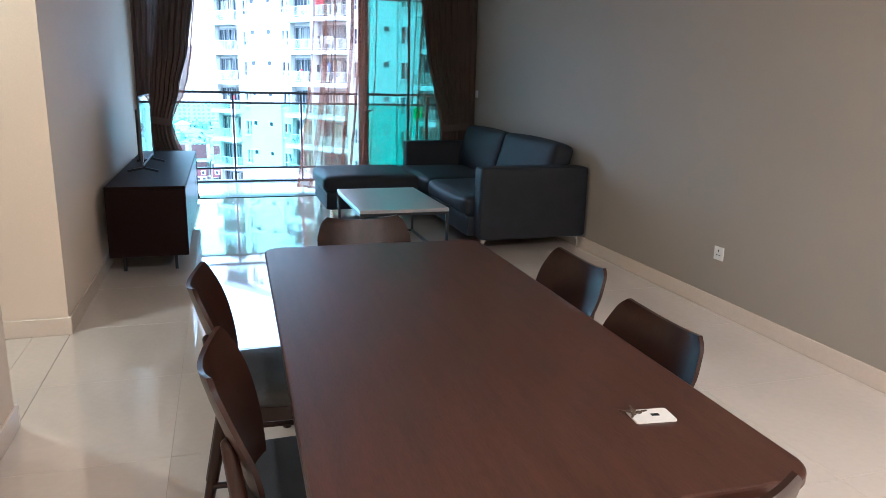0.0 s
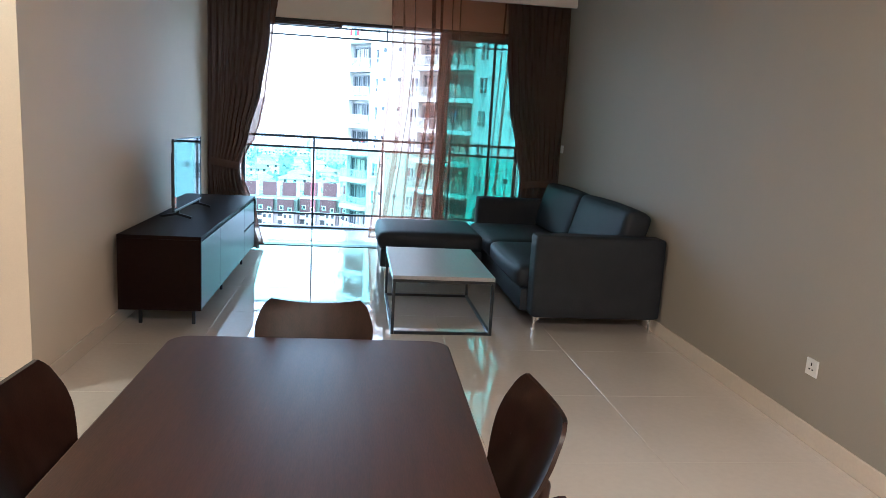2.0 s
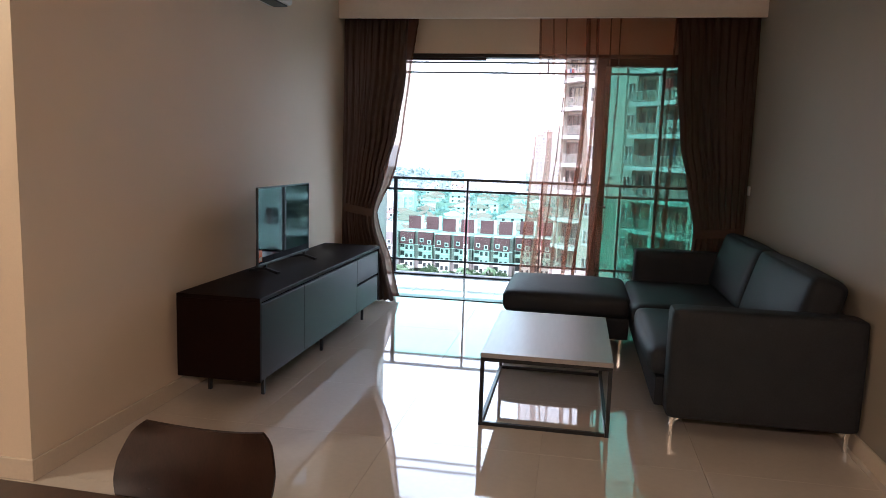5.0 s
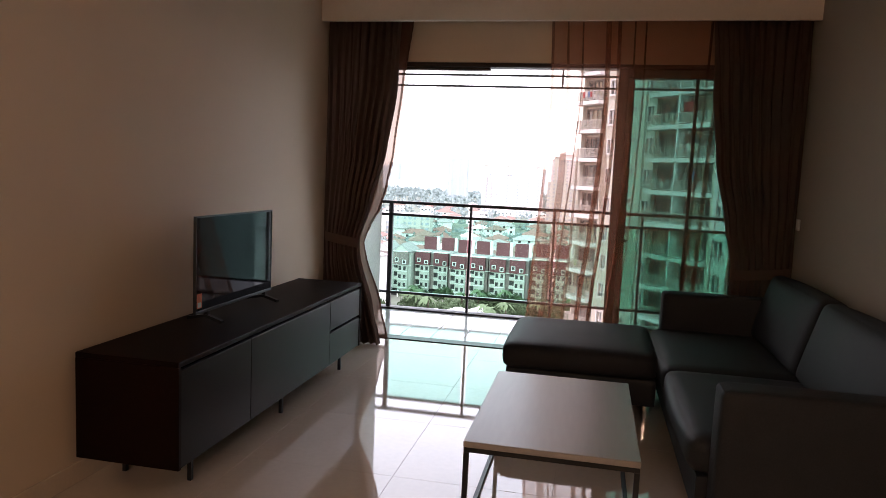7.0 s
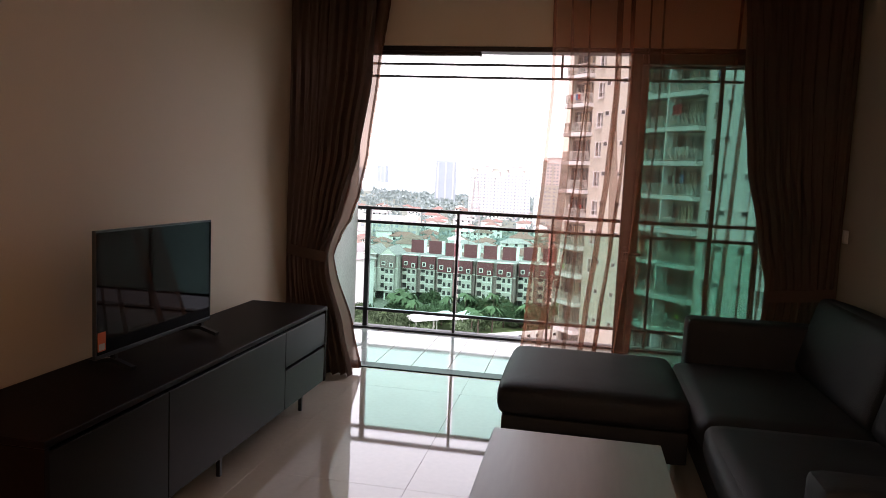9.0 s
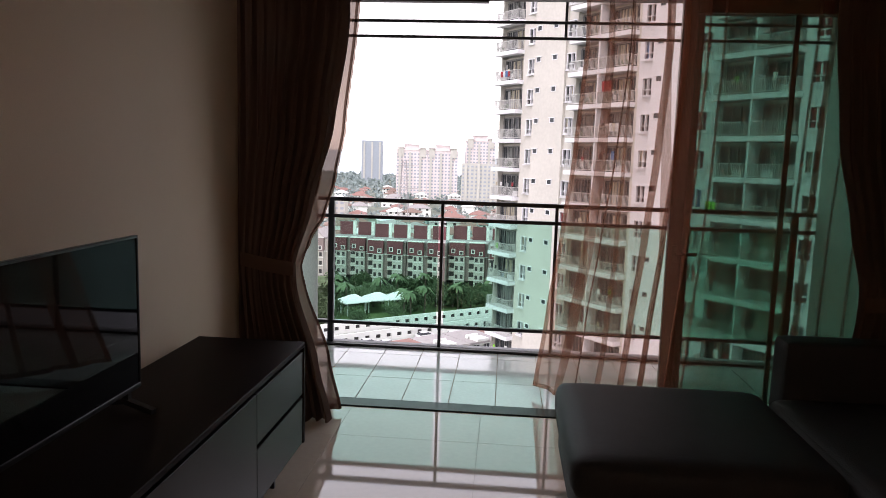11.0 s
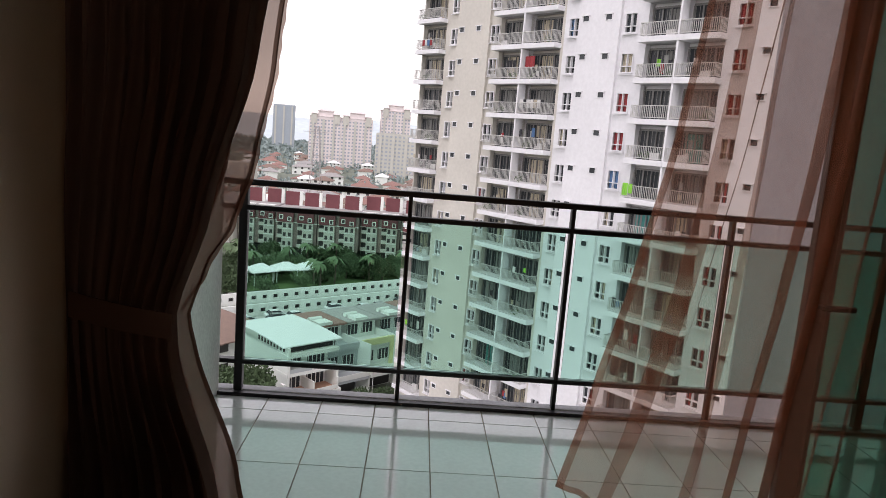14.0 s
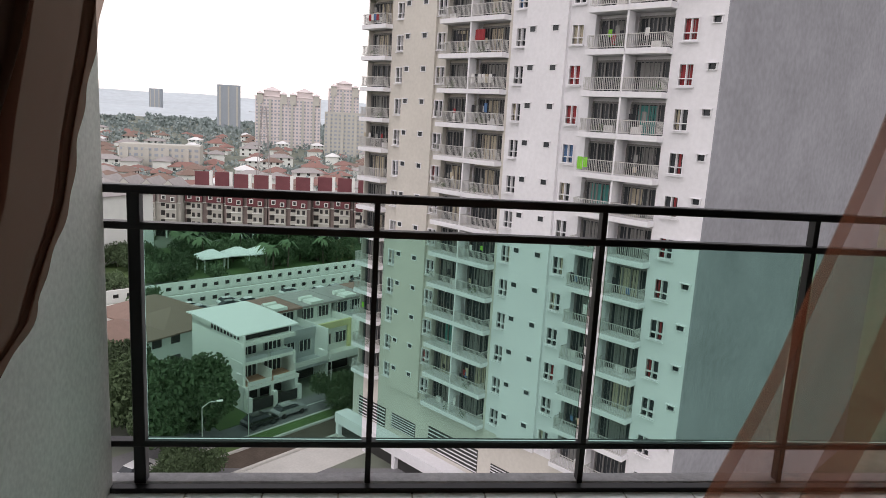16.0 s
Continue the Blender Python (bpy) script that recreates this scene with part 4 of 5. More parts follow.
slabs, panes = {}, {}
for lv, z in enumerate(LVL):
    for x in WIN:
        wf = panes[lv + K0, x] = put("win", "window", window_frame, TWHITE, pose(x, -0.02, z + 0.95))
        put("pane", "pane", lambda: boxed((0.0, 0.18, 0), (1.0, 0.22, 1.4)), TPANE, Matrix(), wf)
        if rnd.random() < 0.75:
            c = rnd.choice([1, 1, 1, 2, 0] if x > 33 else [0, 0, 1, 2, 2, 2, 3, 0, 2, 2])
            side = rnd.choice([0.0, 0.5])
            put(("wc", c), "window_curtain", lambda: folds_of_cloth(0.5, 1.38), TCURT[c], pose(side, 0.155, 0.01), wf)
    for x in VENT:
        proud = 5.8 < x < 10.4 or 21.0 < x < 25.3
        vf = put("vent", "vent_window", vent_frame, TWHITE, pose(x, 0.0 if proud else 0.22, z + 2.21))
        put("vpane", "pane", lambda: boxed((-0.28, -0.31, -0.21), (0.28, -0.27, 0.21)), TPANE, Matrix() if proud else pose(0, 0.2, 0), vf)
    for j, (p, q) in enumerate(BAL):
        w = q - p
        out = 0.9
        sl = slabs[lv + K0, j] = put(("slab", j), "balcony", lambda: boxed((p - 0.12, -out - 0.05, 0), (q + 0.12, 1.6, 0.42), 0.02), TWHITE, pose(0, 0, z), label="white balcony slab")
        tagged(put(("rail", j), "railing", lambda: railing(w, out), TRAIL, pose(p, 0, 0.42), sl), kind="stuff")
        tagged(put(("door", j), "balcony_door", lambda: doors(w * 0.94), TFRAME, pose(p + w * 0.03, 0.50, 0.42), sl), kind="stuff")
        put(("dark", j), "door_glass", lambda: boxed((0, 0, 0), (w * 0.94, 0.05, 2.3)), TPANE, pose(p + w * 0.03, 0.58, 0.42), sl)
        put(("back", j), "recess_wall", lambda: boxed((0, 0, 0), (w, 0.05, 2.6)), TWHITE if j > 2 else TBEIGE, pose(p, 0.66, 0.42), sl)
        if rnd.random() < 0.8:
            c = rnd.choice([0, 2, 2, 0, 0, 2, 0, 2, 2, 2, 4])
            ww = rnd.choice([0.35, 0.5])
            put(("dc", j, c, ww), "door_curtain", lambda: folds_of_cloth(w * ww, 2.1), TCURT[c], pose(p + w * rnd.uniform(0.12, 0.85 - ww), 0.555, 0.45), sl)
        for _ in range(rnd.choice([0, 0, 1, 3, 5])):
            c = rnd.choice([0, 1, 1, 2, 2, 3, 5, 5, 5, 7, 7, 7, 7, 7, 0, 2, 2, 7, 7, 5, 1, 6])
            hh = rnd.choice([0.4, 0.55, 0.8])
            put(("wash", c, hh), "hung_washing", lambda: folds_of_cloth(0.2 + 0.2 * hh, hh), TCURT[c], pose(p + w * rnd.uniform(0.05, 0.8), -rnd.uniform(0.3, 0.75), rnd.choice([0.75, 1.3, 1.5])), sl)
        if rnd.random() < 0.3:
            put("pot", "plant_pot", lambda: clump_mesh(rnd.randint(0, 9)), LEAF2, pose(p + w * rnd.uniform(0.1, 0.9), -0.55, 0.75), sl)
        if rnd.random() < 0.3:
            put("ac", "outdoor_unit", lambda: boxed((0, 0, 0), (0.8, 0.3, 0.55), 0.03), TCURT[5], pose(p + w * rnd.uniform(0.0, 0.7), 0.1, 0.44), sl)
# washing and curtains that stand out: storey, balcony, colour, width, height, place
for lv, j, c, w, h, x, y, z in ((2, 2, 1, 1.15, 0.95, 15.75, -0.62, 1.45), (3, 0, 1, 0.34, 0.6, 1.2, -0.97, 0.78), (3, 0, 5, 0.30, 0.5, 1.6, -0.97, 0.86), (3, 0, 3, 0.32, 0.6, 2.0, -0.97, 0.78), (3, 0, 1, 0.32, 0.55, 2.4, -0.97, 0.80),
                                (-1, 3, 6, 0.5, 0.95, 27.75, -0.97, 0.62), (-1, 3, 6, 0.34, 0.75, 28.3, -0.97, 0.80), (-2, 3, 4, 2.1, 2.1, 28.3, 0.54, 0.45),
                                *((1, 2, (5, 7, 5, 5, 0, 5, 7)[k], 0.32, 0.75, 15.6 + 0.42 * k, -0.70, 0.95) for k in range(7)),
                                *((2, 1, 7, 0.3, 0.6, 13.4 + 0.4 * k, -0.6, 1.5) for k in range(3)), *((0, 2, (7, 2, 7)[k], 0.3, 0.7, 15.8 + 0.5 * k, -0.6, 1.4) for k in range(3))):
    put(("seen", w, h, c), "hung_washing" if y < 0 else "door_curtain", lambda: folds_of_cloth(w, h), TCURT[c], pose(x, y, z), slabs[lv, j])
for lv, x, c in ((-1, 25.65, 3), (1, 25.65, 1), (0, 25.65, 1), (3, 34.95, 1), (2, 34.95, 1), (1, 34.95, 1), (4, 25.65, 4), (2, 25.65, 0)):
    put(("full", c), "window_curtain", lambda: folds_of_cloth(0.96, 1.36), TCURT[c], pose(0.02, 0.14, 0.02), panes[lv, x])
for x in (15.4, 30.95):
    part("divider", boxed((x - 0.08, -0.90, Z0), (x + 0.08, 1.5, Z1)), TWHITE, tower)
for a, b in ((0.1, 3.8), (11.6, 19.15), (27.6, 34.2)):
    for x in (a - 0.1, b):
        part("recess_side", boxed((x, 0.02, Z0), (x + 0.1, 1.6, Z1)), TWHITE if x > 20 else TBEIGE, tower)

# podium with parking decks
part("podium", boxed((-0.6, 0.0, GROUND), (37.9, 1.58, Z0)), TBEIGE, tower)
for a, b, z, h in ((0.6, 5.2, 2.9, 2.2), (6.3, 10.0, 3.4, 1.6), (12.0, 18.8, 3.2, 2.4), (20.5, 24.8, 3.4, 1.6), (28.0, 34.2, 3.2, 2.4)):
    # near-black panel on the wall, painted as the shade inside the deck
    part("deck_opening", boxed((a, -0.06, GROUND + z), (b, 0.02, GROUND + z + h)), TDARK, tower, "dark parking deck opening")
    for k in range(6):
        part("louvre", boxed((a, -0.12, GROUND + z + h * (k + 0.3) / 6), (b, -0.06, GROUND + z + h * (k + 0.55) / 6)), TWHITE, tower)
part("deck_band", boxed((-1.5, -1.8, GROUND + 1.6), (39, -0.05, GROUND + 2.8)), TWHITE, tower)
# dark sheet in place of the shade under the deck band
part("deck_shade_sheet", boxed((-1.0, -1.2, GROUND), (38.6, -1.1, GROUND + 1.6)), TDARK, tower)
for k in range(9):
    part("deck_column", boxed((k * 4.9 - 1.4, -1.7, GROUND), (k * 4.9 - 0.9, -1.2, GROUND + 1.6)), TWHITE, tower)


# ---- trees ----
def tree(name, height, spread, seed, material, cards=420, label="leafy green tree with an uneven crown"):
    rng = random.Random(seed)
    t = thing(name, label, "tree", group="trees")
    bm = rod(bmesh.new(), (0, 0, 0), (0.1, 0, height * 0.45), spread * 0.05, spread * 0.03, 8)
    crown = bmesh.new()
    m = 9 if cards < 4000 else 17
    for k in range(m):
        a = 2 * math.pi * k / m + rng.uniform(-0.3, 0.3)
        rr = spread * (0.18 + 0.40 * rng.random()) if k else 0
        tip = Vector((rr * math.cos(a), rr * math.sin(a), height * rng.uniform(0.5, 0.86)))
        rod(bm, (0.1, 0, height * rng.uniform(0.25, 0.42)), tip, spread * 0.02, spread * 0.006, 5)
        clump(crown, tip, spread * (rng.uniform(0.24, 0.38) if cards < 4000 else rng.uniform(0.15, 0.28)), rng, cards // m, 0.30 if cards > 4000 else 0.5)
    part("trunk", bm, BARK, t)
    part("crown", crown, material, t)
    return t


def palm(seed):
    rng = random.Random(seed)
    t = thing("palm_tree", "slender palm with drooping fronds", "tree", group="palms")
    part("trunk", rod(bmesh.new(), (0, 0, 0), (0.3, 0, 6), 0.22, 0.14, 7), BARK, t)
    bm = bmesh.new()
    for k in range(16):
        a = 2 * math.pi * k / 16 + rng.uniform(-0.2, 0.2)
        up = rng.uniform(0.2, 0.9)
        prev = None
        for j in range(6):
            s = j / 5
            p = Vector((0.3 + 2.8 * s * math.cos(a), 2.8 * s * math.sin(a), 6 + up * 2.2 * s - 2.4 * s * s))
            wv = Vector((-math.sin(a), math.cos(a), -0.3)) * 0.38 * math.sin(math.pi * (0.15 + 0.85 * s))
            pair = (bm.verts.new(p - wv), bm.verts.new(p + wv))
            if prev:
                bm.faces.new((prev[0], pair[0], pair[1], prev[1]))
            prev = pair
    part("crown", bm, LEAF2, t)
    return t


big = tree("street_tree", 9.2, 10.5, 3, LEAF, 42000, "broad dark green street tree beside the road")
big.matrix_basis = pose(-18.9, 73.0, GROUND)
copy_thing(big, pose(-29.4, 77.2, GROUND, 0, 0, 80))
t2 = tree("street_tree", 4.2, 5.2, 8, LEAF, 16000, "rounded dark green tree at the road edge")
t2.matrix_basis = pose(-1.9, 81.9, GROUND)
for x, y, a in ((2.2, 84.9, 50), (-15.5, 63.0, 90)):
    copy_thing(t2, pose(x, y, GROUND, 0, 0, a))
protos = [tree("park_tree", 3.6, 4.6, 11, LEAF2, 1700), tree("park_tree", 4.4, 5.0, 12, LEAF, 1800), tree("park_tree", 3.0, 4.0, 13, LEAF2, 1500)]
rng = random.Random(21)
spots = [(rng.uniform(-95, 14), rng.uniform(95, 195)) for _ in range(420)]
spots = [(x, y) for x, y in spots if 158 + 0.78 * (x + 12) < y < 188 - 0.1 * (x + 40)][:125]
spots += [(-37, 120), (-36.5, 123), (-46, 106)]
for k, (x, y) in enumerate(spots):
    if k < 3:
        protos[k].matrix_basis = pose(x, y, GROUND)
    else:
        copy_thing(protos[k % 3], pose(x, y, GROUND, 0, 0, rng.uniform(0, 360)))
pp = palm(4)
pp.matrix_basis = pose(-40, 165, GROUND)
for _ in range(16):
    x = rng.uniform(-60, 5)
    copy_thing(pp, pose(x, rng.uniform(158 + 0.78 * (x + 12), 185), GROUND, 0, 0, rng.uniform(0, 360)))
def pavilion(x, y, a):
    t = thing("park_pavilion", "white canopy pavilion among the park trees", "pavilion", pose(x, y, GROUND, 0, 0, a), "park pavilions")
    part("canopy", hip_roof(5.4, 4.2, 1.5), ROOFW, t).location.z = 3.2
    for sx in (-2.3, 2.3):
        for sy in (-1.7, 1.7):
            part("post", boxed((sx - 0.12, sy - 0.12, 0), (sx + 0.12, sy + 0.12, 3.1)), HWHITE, t)


pavilion(-28, 160, 20)
pavilion(-23, 163, 35)
pavilion(-33, 156, 40)
# far woods, their haze put into the leaf colour
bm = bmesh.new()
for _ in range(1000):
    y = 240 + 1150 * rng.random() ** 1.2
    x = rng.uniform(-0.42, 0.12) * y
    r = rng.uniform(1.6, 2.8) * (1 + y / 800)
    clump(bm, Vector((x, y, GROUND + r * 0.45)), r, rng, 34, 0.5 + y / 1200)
tagged(part("woods", bm, FARLEAF), "scattered far green woods between the roofs, hazed in their colour", "trees", kind="stuff")


# ---- houses ----
def house(w, d, h, roof, wall=HWHITE):
    h -= 0.5
    t = thing("house", "small white suburban house with a pitched tile roof", "house", group="suburban houses")
    part("wall", boxed((-w / 2, -d / 2, 0), (w / 2, d / 2, h)), wall, t)
    r = part("roof", hip_roof(w, d, 2.2), roof, t)
    r.location.z = h + 0.2
    for k in range(3):
        for z in (1.0, 4.0)[: 1 if h < 4 else 2]:
            part("window", boxed((-w / 2 + w * (k + 0.5) / 3 - 0.7, -d / 2 - 0.06, z), (-w / 2 + w * (k + 0.5) / 3 + 0.7, -d / 2 + 0.02, z + 1.3)), TDARK, t)
    return t


hs = [house(9, 10, 3.2, ROOFR), house(11, 9, 5.8, ROOFB), house(14, 9, 5.8, ROOFG), house(16, 10, 3.4, ROOFR), house(10, 8, 5.6, ROOFW)]
cells = []
for row in range(17):
    y = 212 + row * 15.5 + row * row * 1.15
    for k in range(15):
        cells.append((-0.44 * y + (k + rng.uniform(-0.25, 0.25)) * 0.56 * y / 14, y + rng.uniform(-5, 5)))
for k, (x, y) in enumerate(cells):
    if k < 5:
        hs[k].matrix_basis = pose(x, y, GROUND, 0, 0, rng.uniform(-25, 25))
    else:
        copy_thing(hs[rng.choice([0, 1, 2, 3, 3, 0, 1, 2, 4])], pose(x, y, GROUND, 0, 0, rng.choice([0, 90, 15, 105]) + rng.uniform(-6, 6)))
for x, y, a in ((-25.5, 100, 50), (-32, 92, 50), (-31, 105, 50), (-40, 98, 50)):
    copy_thing(hs[1] if x > -33 else hs[0], pose(x, y, GROUND, 0, 0, a))

# the white house
wh = thing("terrace_house", "white three-storey end house under a flat white canopy roof", "house", pose(HC.x, HC.y, GROUND, 0, 0, FA))
W, D = 7.6, 12.0
part("wall", boxed((0.0, 2.6, 0), (W, D, 9.0)), HWHITE, wh)
part("side_wall", boxed((0.0, 0.0, 0), (0.3, 2.6, 8.4)), HWHITE, wh)
part("side_wall", boxed((0.0, 0.0, 8.4), (0.3, D, 9.4)), HWHITE, wh)
part("side_wall", boxed((W - 0.3, 0.0, 0), (W, 2.6, 6.0)), HWHITE, wh)
part("parapet", boxed((0.3, 0.6, 7.9), (W, 0.9, 8.55)), HWHITE, wh)
for k in range(9):
    # slots and parapet openings are near-black panels that paint their shade
    part("side_slot", boxed((-0.06, 0.9 + 0.75 * k, 8.75), (0.02, 1.25 + 0.75 * k, 9.35)), TDARK, wh, "dark ventilation slot")
part("parapet_opening", boxed((0.9, 0.54, 8.05), (3.2, 0.62, 8.4)), TDARK, wh)
part("parapet_opening", boxed((4.3, 0.54, 8.05), (6.9, 0.62, 8.4)), TDARK, wh)
for z in (2.7, 5.6, 8.0):
    part("floor_band", boxed((-0.1, -0.6 if z < 3 else 0.2, z), (W + 0.1, 2.6, z + 0.45)), HWHITE, wh)
part("deck", boxed((0.3, -0.5, 3.15), (W - 0.3, 2.6, 3.2)), TERRA, wh, "terracotta tiled terrace")
for s in (0, 1):
    a = 0.2 + s * 3.65
    for z, h in ((3.2, 2.0), (6.05, 1.75)):
        wn = part("window", boxed((a + 0.6, 2.50, z), (a + 3.2, 2.64, z + h)), TPANE, wh)
        for k in range(5):
            part("window_bar", boxed((a + 0.6 + k * 0.64, 2.42, z), (a + 0.7 + k * 0.64, 2.50, z + h)), HWHITE, wn)
    part("balcony_front", boxed((a + 0.1, 0.2, 6.05), (a + 3.4, 0.32, 6.6)), HGREY, wh)
    part("terrace_rail", boxed((a + 0.1, -0.55, 3.2), (a + 3.4, -0.45, 3.7)), HWHITE, wh)
    # dark sheet painted as the shade at the back of the carport
    part("carport_shade_sheet", boxed((a + 0.2, 2.50, 0.1), (a + 3.4, 2.58, 2.7)), TDARK, wh)
    part("party_wall", boxed((a + 3.45, -0.3, 3.2), (a + 3.62, 2.6, 4.6)), HWHITE, wh)
for x in (0.2, 3.8, 7.4):
    part("gate_post", boxed((x - 0.25, -1.3, 0), (x + 0.25, -0.8, 2.0)), HWHITE, wh)
    part("column", boxed((x - 0.2, -0.5, 0), (x + 0.2, -0.1, 2.7)), HWHITE, wh)
for x in (0.46, 4.06):
    part("gate", boxed((x, -1.1, 0.15), (x + 3.08, -1.0, 1.5)), TDARK, wh, "dark grey metal gate")
# near-black block that fills the shaded attic under the canopy
part("attic_shade_block", boxed((0.3, 1.3, 8.45), (W - 0.2, D - 0.5, 9.4)), TDARK, wh)
for x in (0.35, 2.6, 5.0, 7.3):
    part("canopy_post", boxed((x - 0.05, 0.7, 8.55), (x + 0.05, 0.8, 9.5)), TDARK, wh)
bm = bmesh.new()
sheet(bm, lambda u, v, k: (-0.6 + (W + 1.2) * u, 0.35 + (D + 0.05) * v, 9.55 + 0.2 * math.sin(math.pi * v) + 0.25 * v - 0.15 * k), 4, 12, 1)
part("canopy_roof", bm, ROOFW, wh, "white sheet metal canopy")

# the lower terrace row
for k in range(7):
    wall = (HGREY, HWHITE, HGREY, HWHITE, HWHITE, HGREY, HWHITE)[k]
    w = 6.2
    th = thing("terrace_house", "two-storey terrace house with roof terrace and set-back attic", "house", pose(*street(7.8 + k * w, -3.0), GROUND, 0, 0, FA), "terrace houses")
    part("wall", boxed((0, 1.2, 0), (w, 13, 6.3)), wall, th)
    part("attic", boxed((0.8, 5.2, 6.3), (w - 0.3, 11, 8.8)), HWHITE, th)
    part("roof", boxed((0.2, 4.4, 8.8), (w + 0.1, 11.6, 9.1)), ROOFG if k % 3 else ROOFR, th)
    part("parapet", boxed((0, 0.9, 6.3), (w, 1.2, 7.2)), wall, th)
    part("party_wall", boxed((w - 0.15, -1.6, 0), (w + 0.05, 9, 7.4)), HWHITE, th)
    part("porch", boxed((0.1, -1.8, 2.7), (w - 0.2, 1.2, 3.1)), wall, th)
    # dark sheet on the wall for the shade below the porch
    part("porch_shade_sheet", boxed((0.3, 1.12, 0.1), (w - 0.4, 1.2, 2.7)), TDARK, th)
    for x in (0.7, 3.4):
        for y, z in ((1.1, 4.0), (5.1, 6.9)):
            wn = part("window", boxed((x, y, z), (x + 1.9, y + 0.12, z + 1.5)), TPANE, th)
            for j in range(4):
                part("window_bar", boxed((x + j * 0.62, y - 0.07, z), (x + 0.06 + j * 0.62, y, z + 1.5)), HWHITE, wn)
    if k in (1, 4):
        part("front_panel", boxed((0.0, 0.75, 3.1), (0.5, 1.12, 7.3)), HYELLOW, th, "pale yellow front frame")
        part("front_panel", boxed((w - 0.7, 0.75, 3.1), (w - 0.2, 1.12, 7.3)), HYELLOW, th)
        part("front_panel", boxed((0.5, 0.75, 6.4), (w - 0.7, 1.12, 7.3)), HYELLOW, th)
    part("terrace_rail", boxed((0.2, -1.85, 3.1), (w - 0.3, -1.75, 3.8)), HWHITE, th)
    part("dormer", boxed((1.6, 4.4, 9.1), (3.8, 6.4, 9.5)), HWHITE, th)
    part("roof_tank", rod(bmesh.new(), (1.5, 7, 9.4), (3.6, 7, 9.4), 0.35, n=12), HWHITE, th, "white water heater tank")


# ---- red apartment blocks ----
def block(top, wall, screens):
    """Two stair units, each a pale window bay between darker walls, on stilts, with a coloured top storey."""
    t = thing("apartment_block", "five-storey brown and ivory apartment block with coloured top storey", "building", group="low apartment blocks")
    w, h = 11.2, 13.0
    part("wall", boxed((-w / 2, 0, 2.4), (w / 2, 11, h)), wall, t)
    # solid near-black block in place of the shade between the stilts
    part("undercroft_shade_block", boxed((-w / 2 + 0.3, 1.5, 0), (w / 2 - 0.3, 10, 2.4)), TDARK, t)
    part("roof", boxed((-w / 2, 0, h), (w / 2, 11, h + 0.3)), ROOFG, t)
    part("cornice", boxed((-w / 2 - 0.1, -0.3, h - 3.7), (w / 2 + 0.1, 0, h - 3.45)), HWHITE, t)
    for c in (-2.8, 2.8):
        box_top = part("top_storey", boxed((c - 2.3, -1.3, h - 3.4), (c + 2.1, 0.2, h + 0.4)), top, t)
        part("coping", boxed((c - 2.4, -1.4, h + 0.4), (c + 2.2, 0.3, h + 0.6)), HWHITE, box_top)
        for x, z in ((c - 1.2, h - 2.0), (c + 1.1, h - 2.5)):
            fr = part("window_frame", boxed((x - 0.55, -1.40, z - 0.6), (x + 0.55, -1.29, z + 0.6)), HWHITE, box_top)
            part("window", boxed((x - 0.36, -1.43, z - 0.42), (x + 0.36, -1.39, z + 0.42)), TDARK, fr)
        bay = part("bay", boxed((c - 0.9, -1.1, 2.2), (c + 2.0, 0, h - 3.5)), IVORY, t)
        for k in range(3):
            z = 2.75 + k * 2.45
            for x in (c - 0.2, c + 1.25):
                part("window", boxed((x - 0.38, -1.17, z + 0.4), (x + 0.38, -1.09, z + 1.5)), TDARK, bay)
            part("sill", boxed((c - 0.95, -1.35, z), (c + 2.05, -1.1, z + 0.15)), HWHITE, bay)
            # dark panel that paints the shade behind the balcony front
            gap = part("balcony_gap", boxed((c - 2.3, -0.1, z), (c - 1.0, 0.02, z + 2.1)), TDARK, t)
            part("balcony_front", boxed((c - 2.35, -0.8, z - 0.1), (c - 0.95, -0.1, z + 0.8)), IVORY, gap)
        for x in (c - 0.7, c + 1.8):
            part("stilt", boxed((x - 0.18, -1.1, 0), (x + 0.18, -0.7, 2.2)), HWHITE, t)
        if screens:
            part("roof_screen", boxed((c - 2.4, 8.0, h + 0.3), (c + 1.6, 8.4, h + 4.2)), top, t, "maroon roof screen")
            part("screen_pier", boxed((c + 1.65, 7.9, h + 0.3), (c + 2.5, 8.5, h + 4.4)), HWHITE, t)
    return t


def gable(w, d, h):
    """A pitched roof whose ridge runs back from the front, with a gable wall at each end."""
    bm = bmesh.new()
    a = [bm.verts.new(p) for p in ((-w / 2, 0, 0), (w / 2, 0, 0), (0, 0, h), (-w / 2, d, 0), (w / 2, d, 0), (0, d, h))]
    for f in ((0, 1, 2), (5, 4, 3), (1, 4, 5, 2), (3, 0, 2, 5), (0, 3, 4, 1)):
        bm.faces.new([a[i] for i in f])
    return bm


b0 = block(MAROON, BROWNW, True)
b1 = block(BROWNW, IVORY, False)
for x in (-2.9, 2.7):
    part("gable_wall", gable(4.4, 10, 2.0), IVORY, b1).location = (x, -1.1, 13.3)
    part("gable_roof", gable(5.2, 10.4, 2.3), ROOFG, b1).location = (x, -0.9, 13.4)
for k in range(10):
    x = -89 + 11.5 * k
    y = 193 - 0.06 * (x + 40) + (3.5 if k % 3 == 1 else 0)
    m = pose(x, y, GROUND, 0, 0, -3)
    if k == 4:
        b0.matrix_basis = m
    elif k == 0:
        b1.matrix_basis = m
    else:
        copy_thing(b0 if k > 3 else b1, m)
wb = thing("apartment_block", "plain white walk-up block with small dark windows", "building", pose(-61.5, 160, GROUND, 0, 0, -35), "low apartment blocks")
part("wall", boxed((-9, 0, 0), (6, 14, 15)), HWHITE, wb)
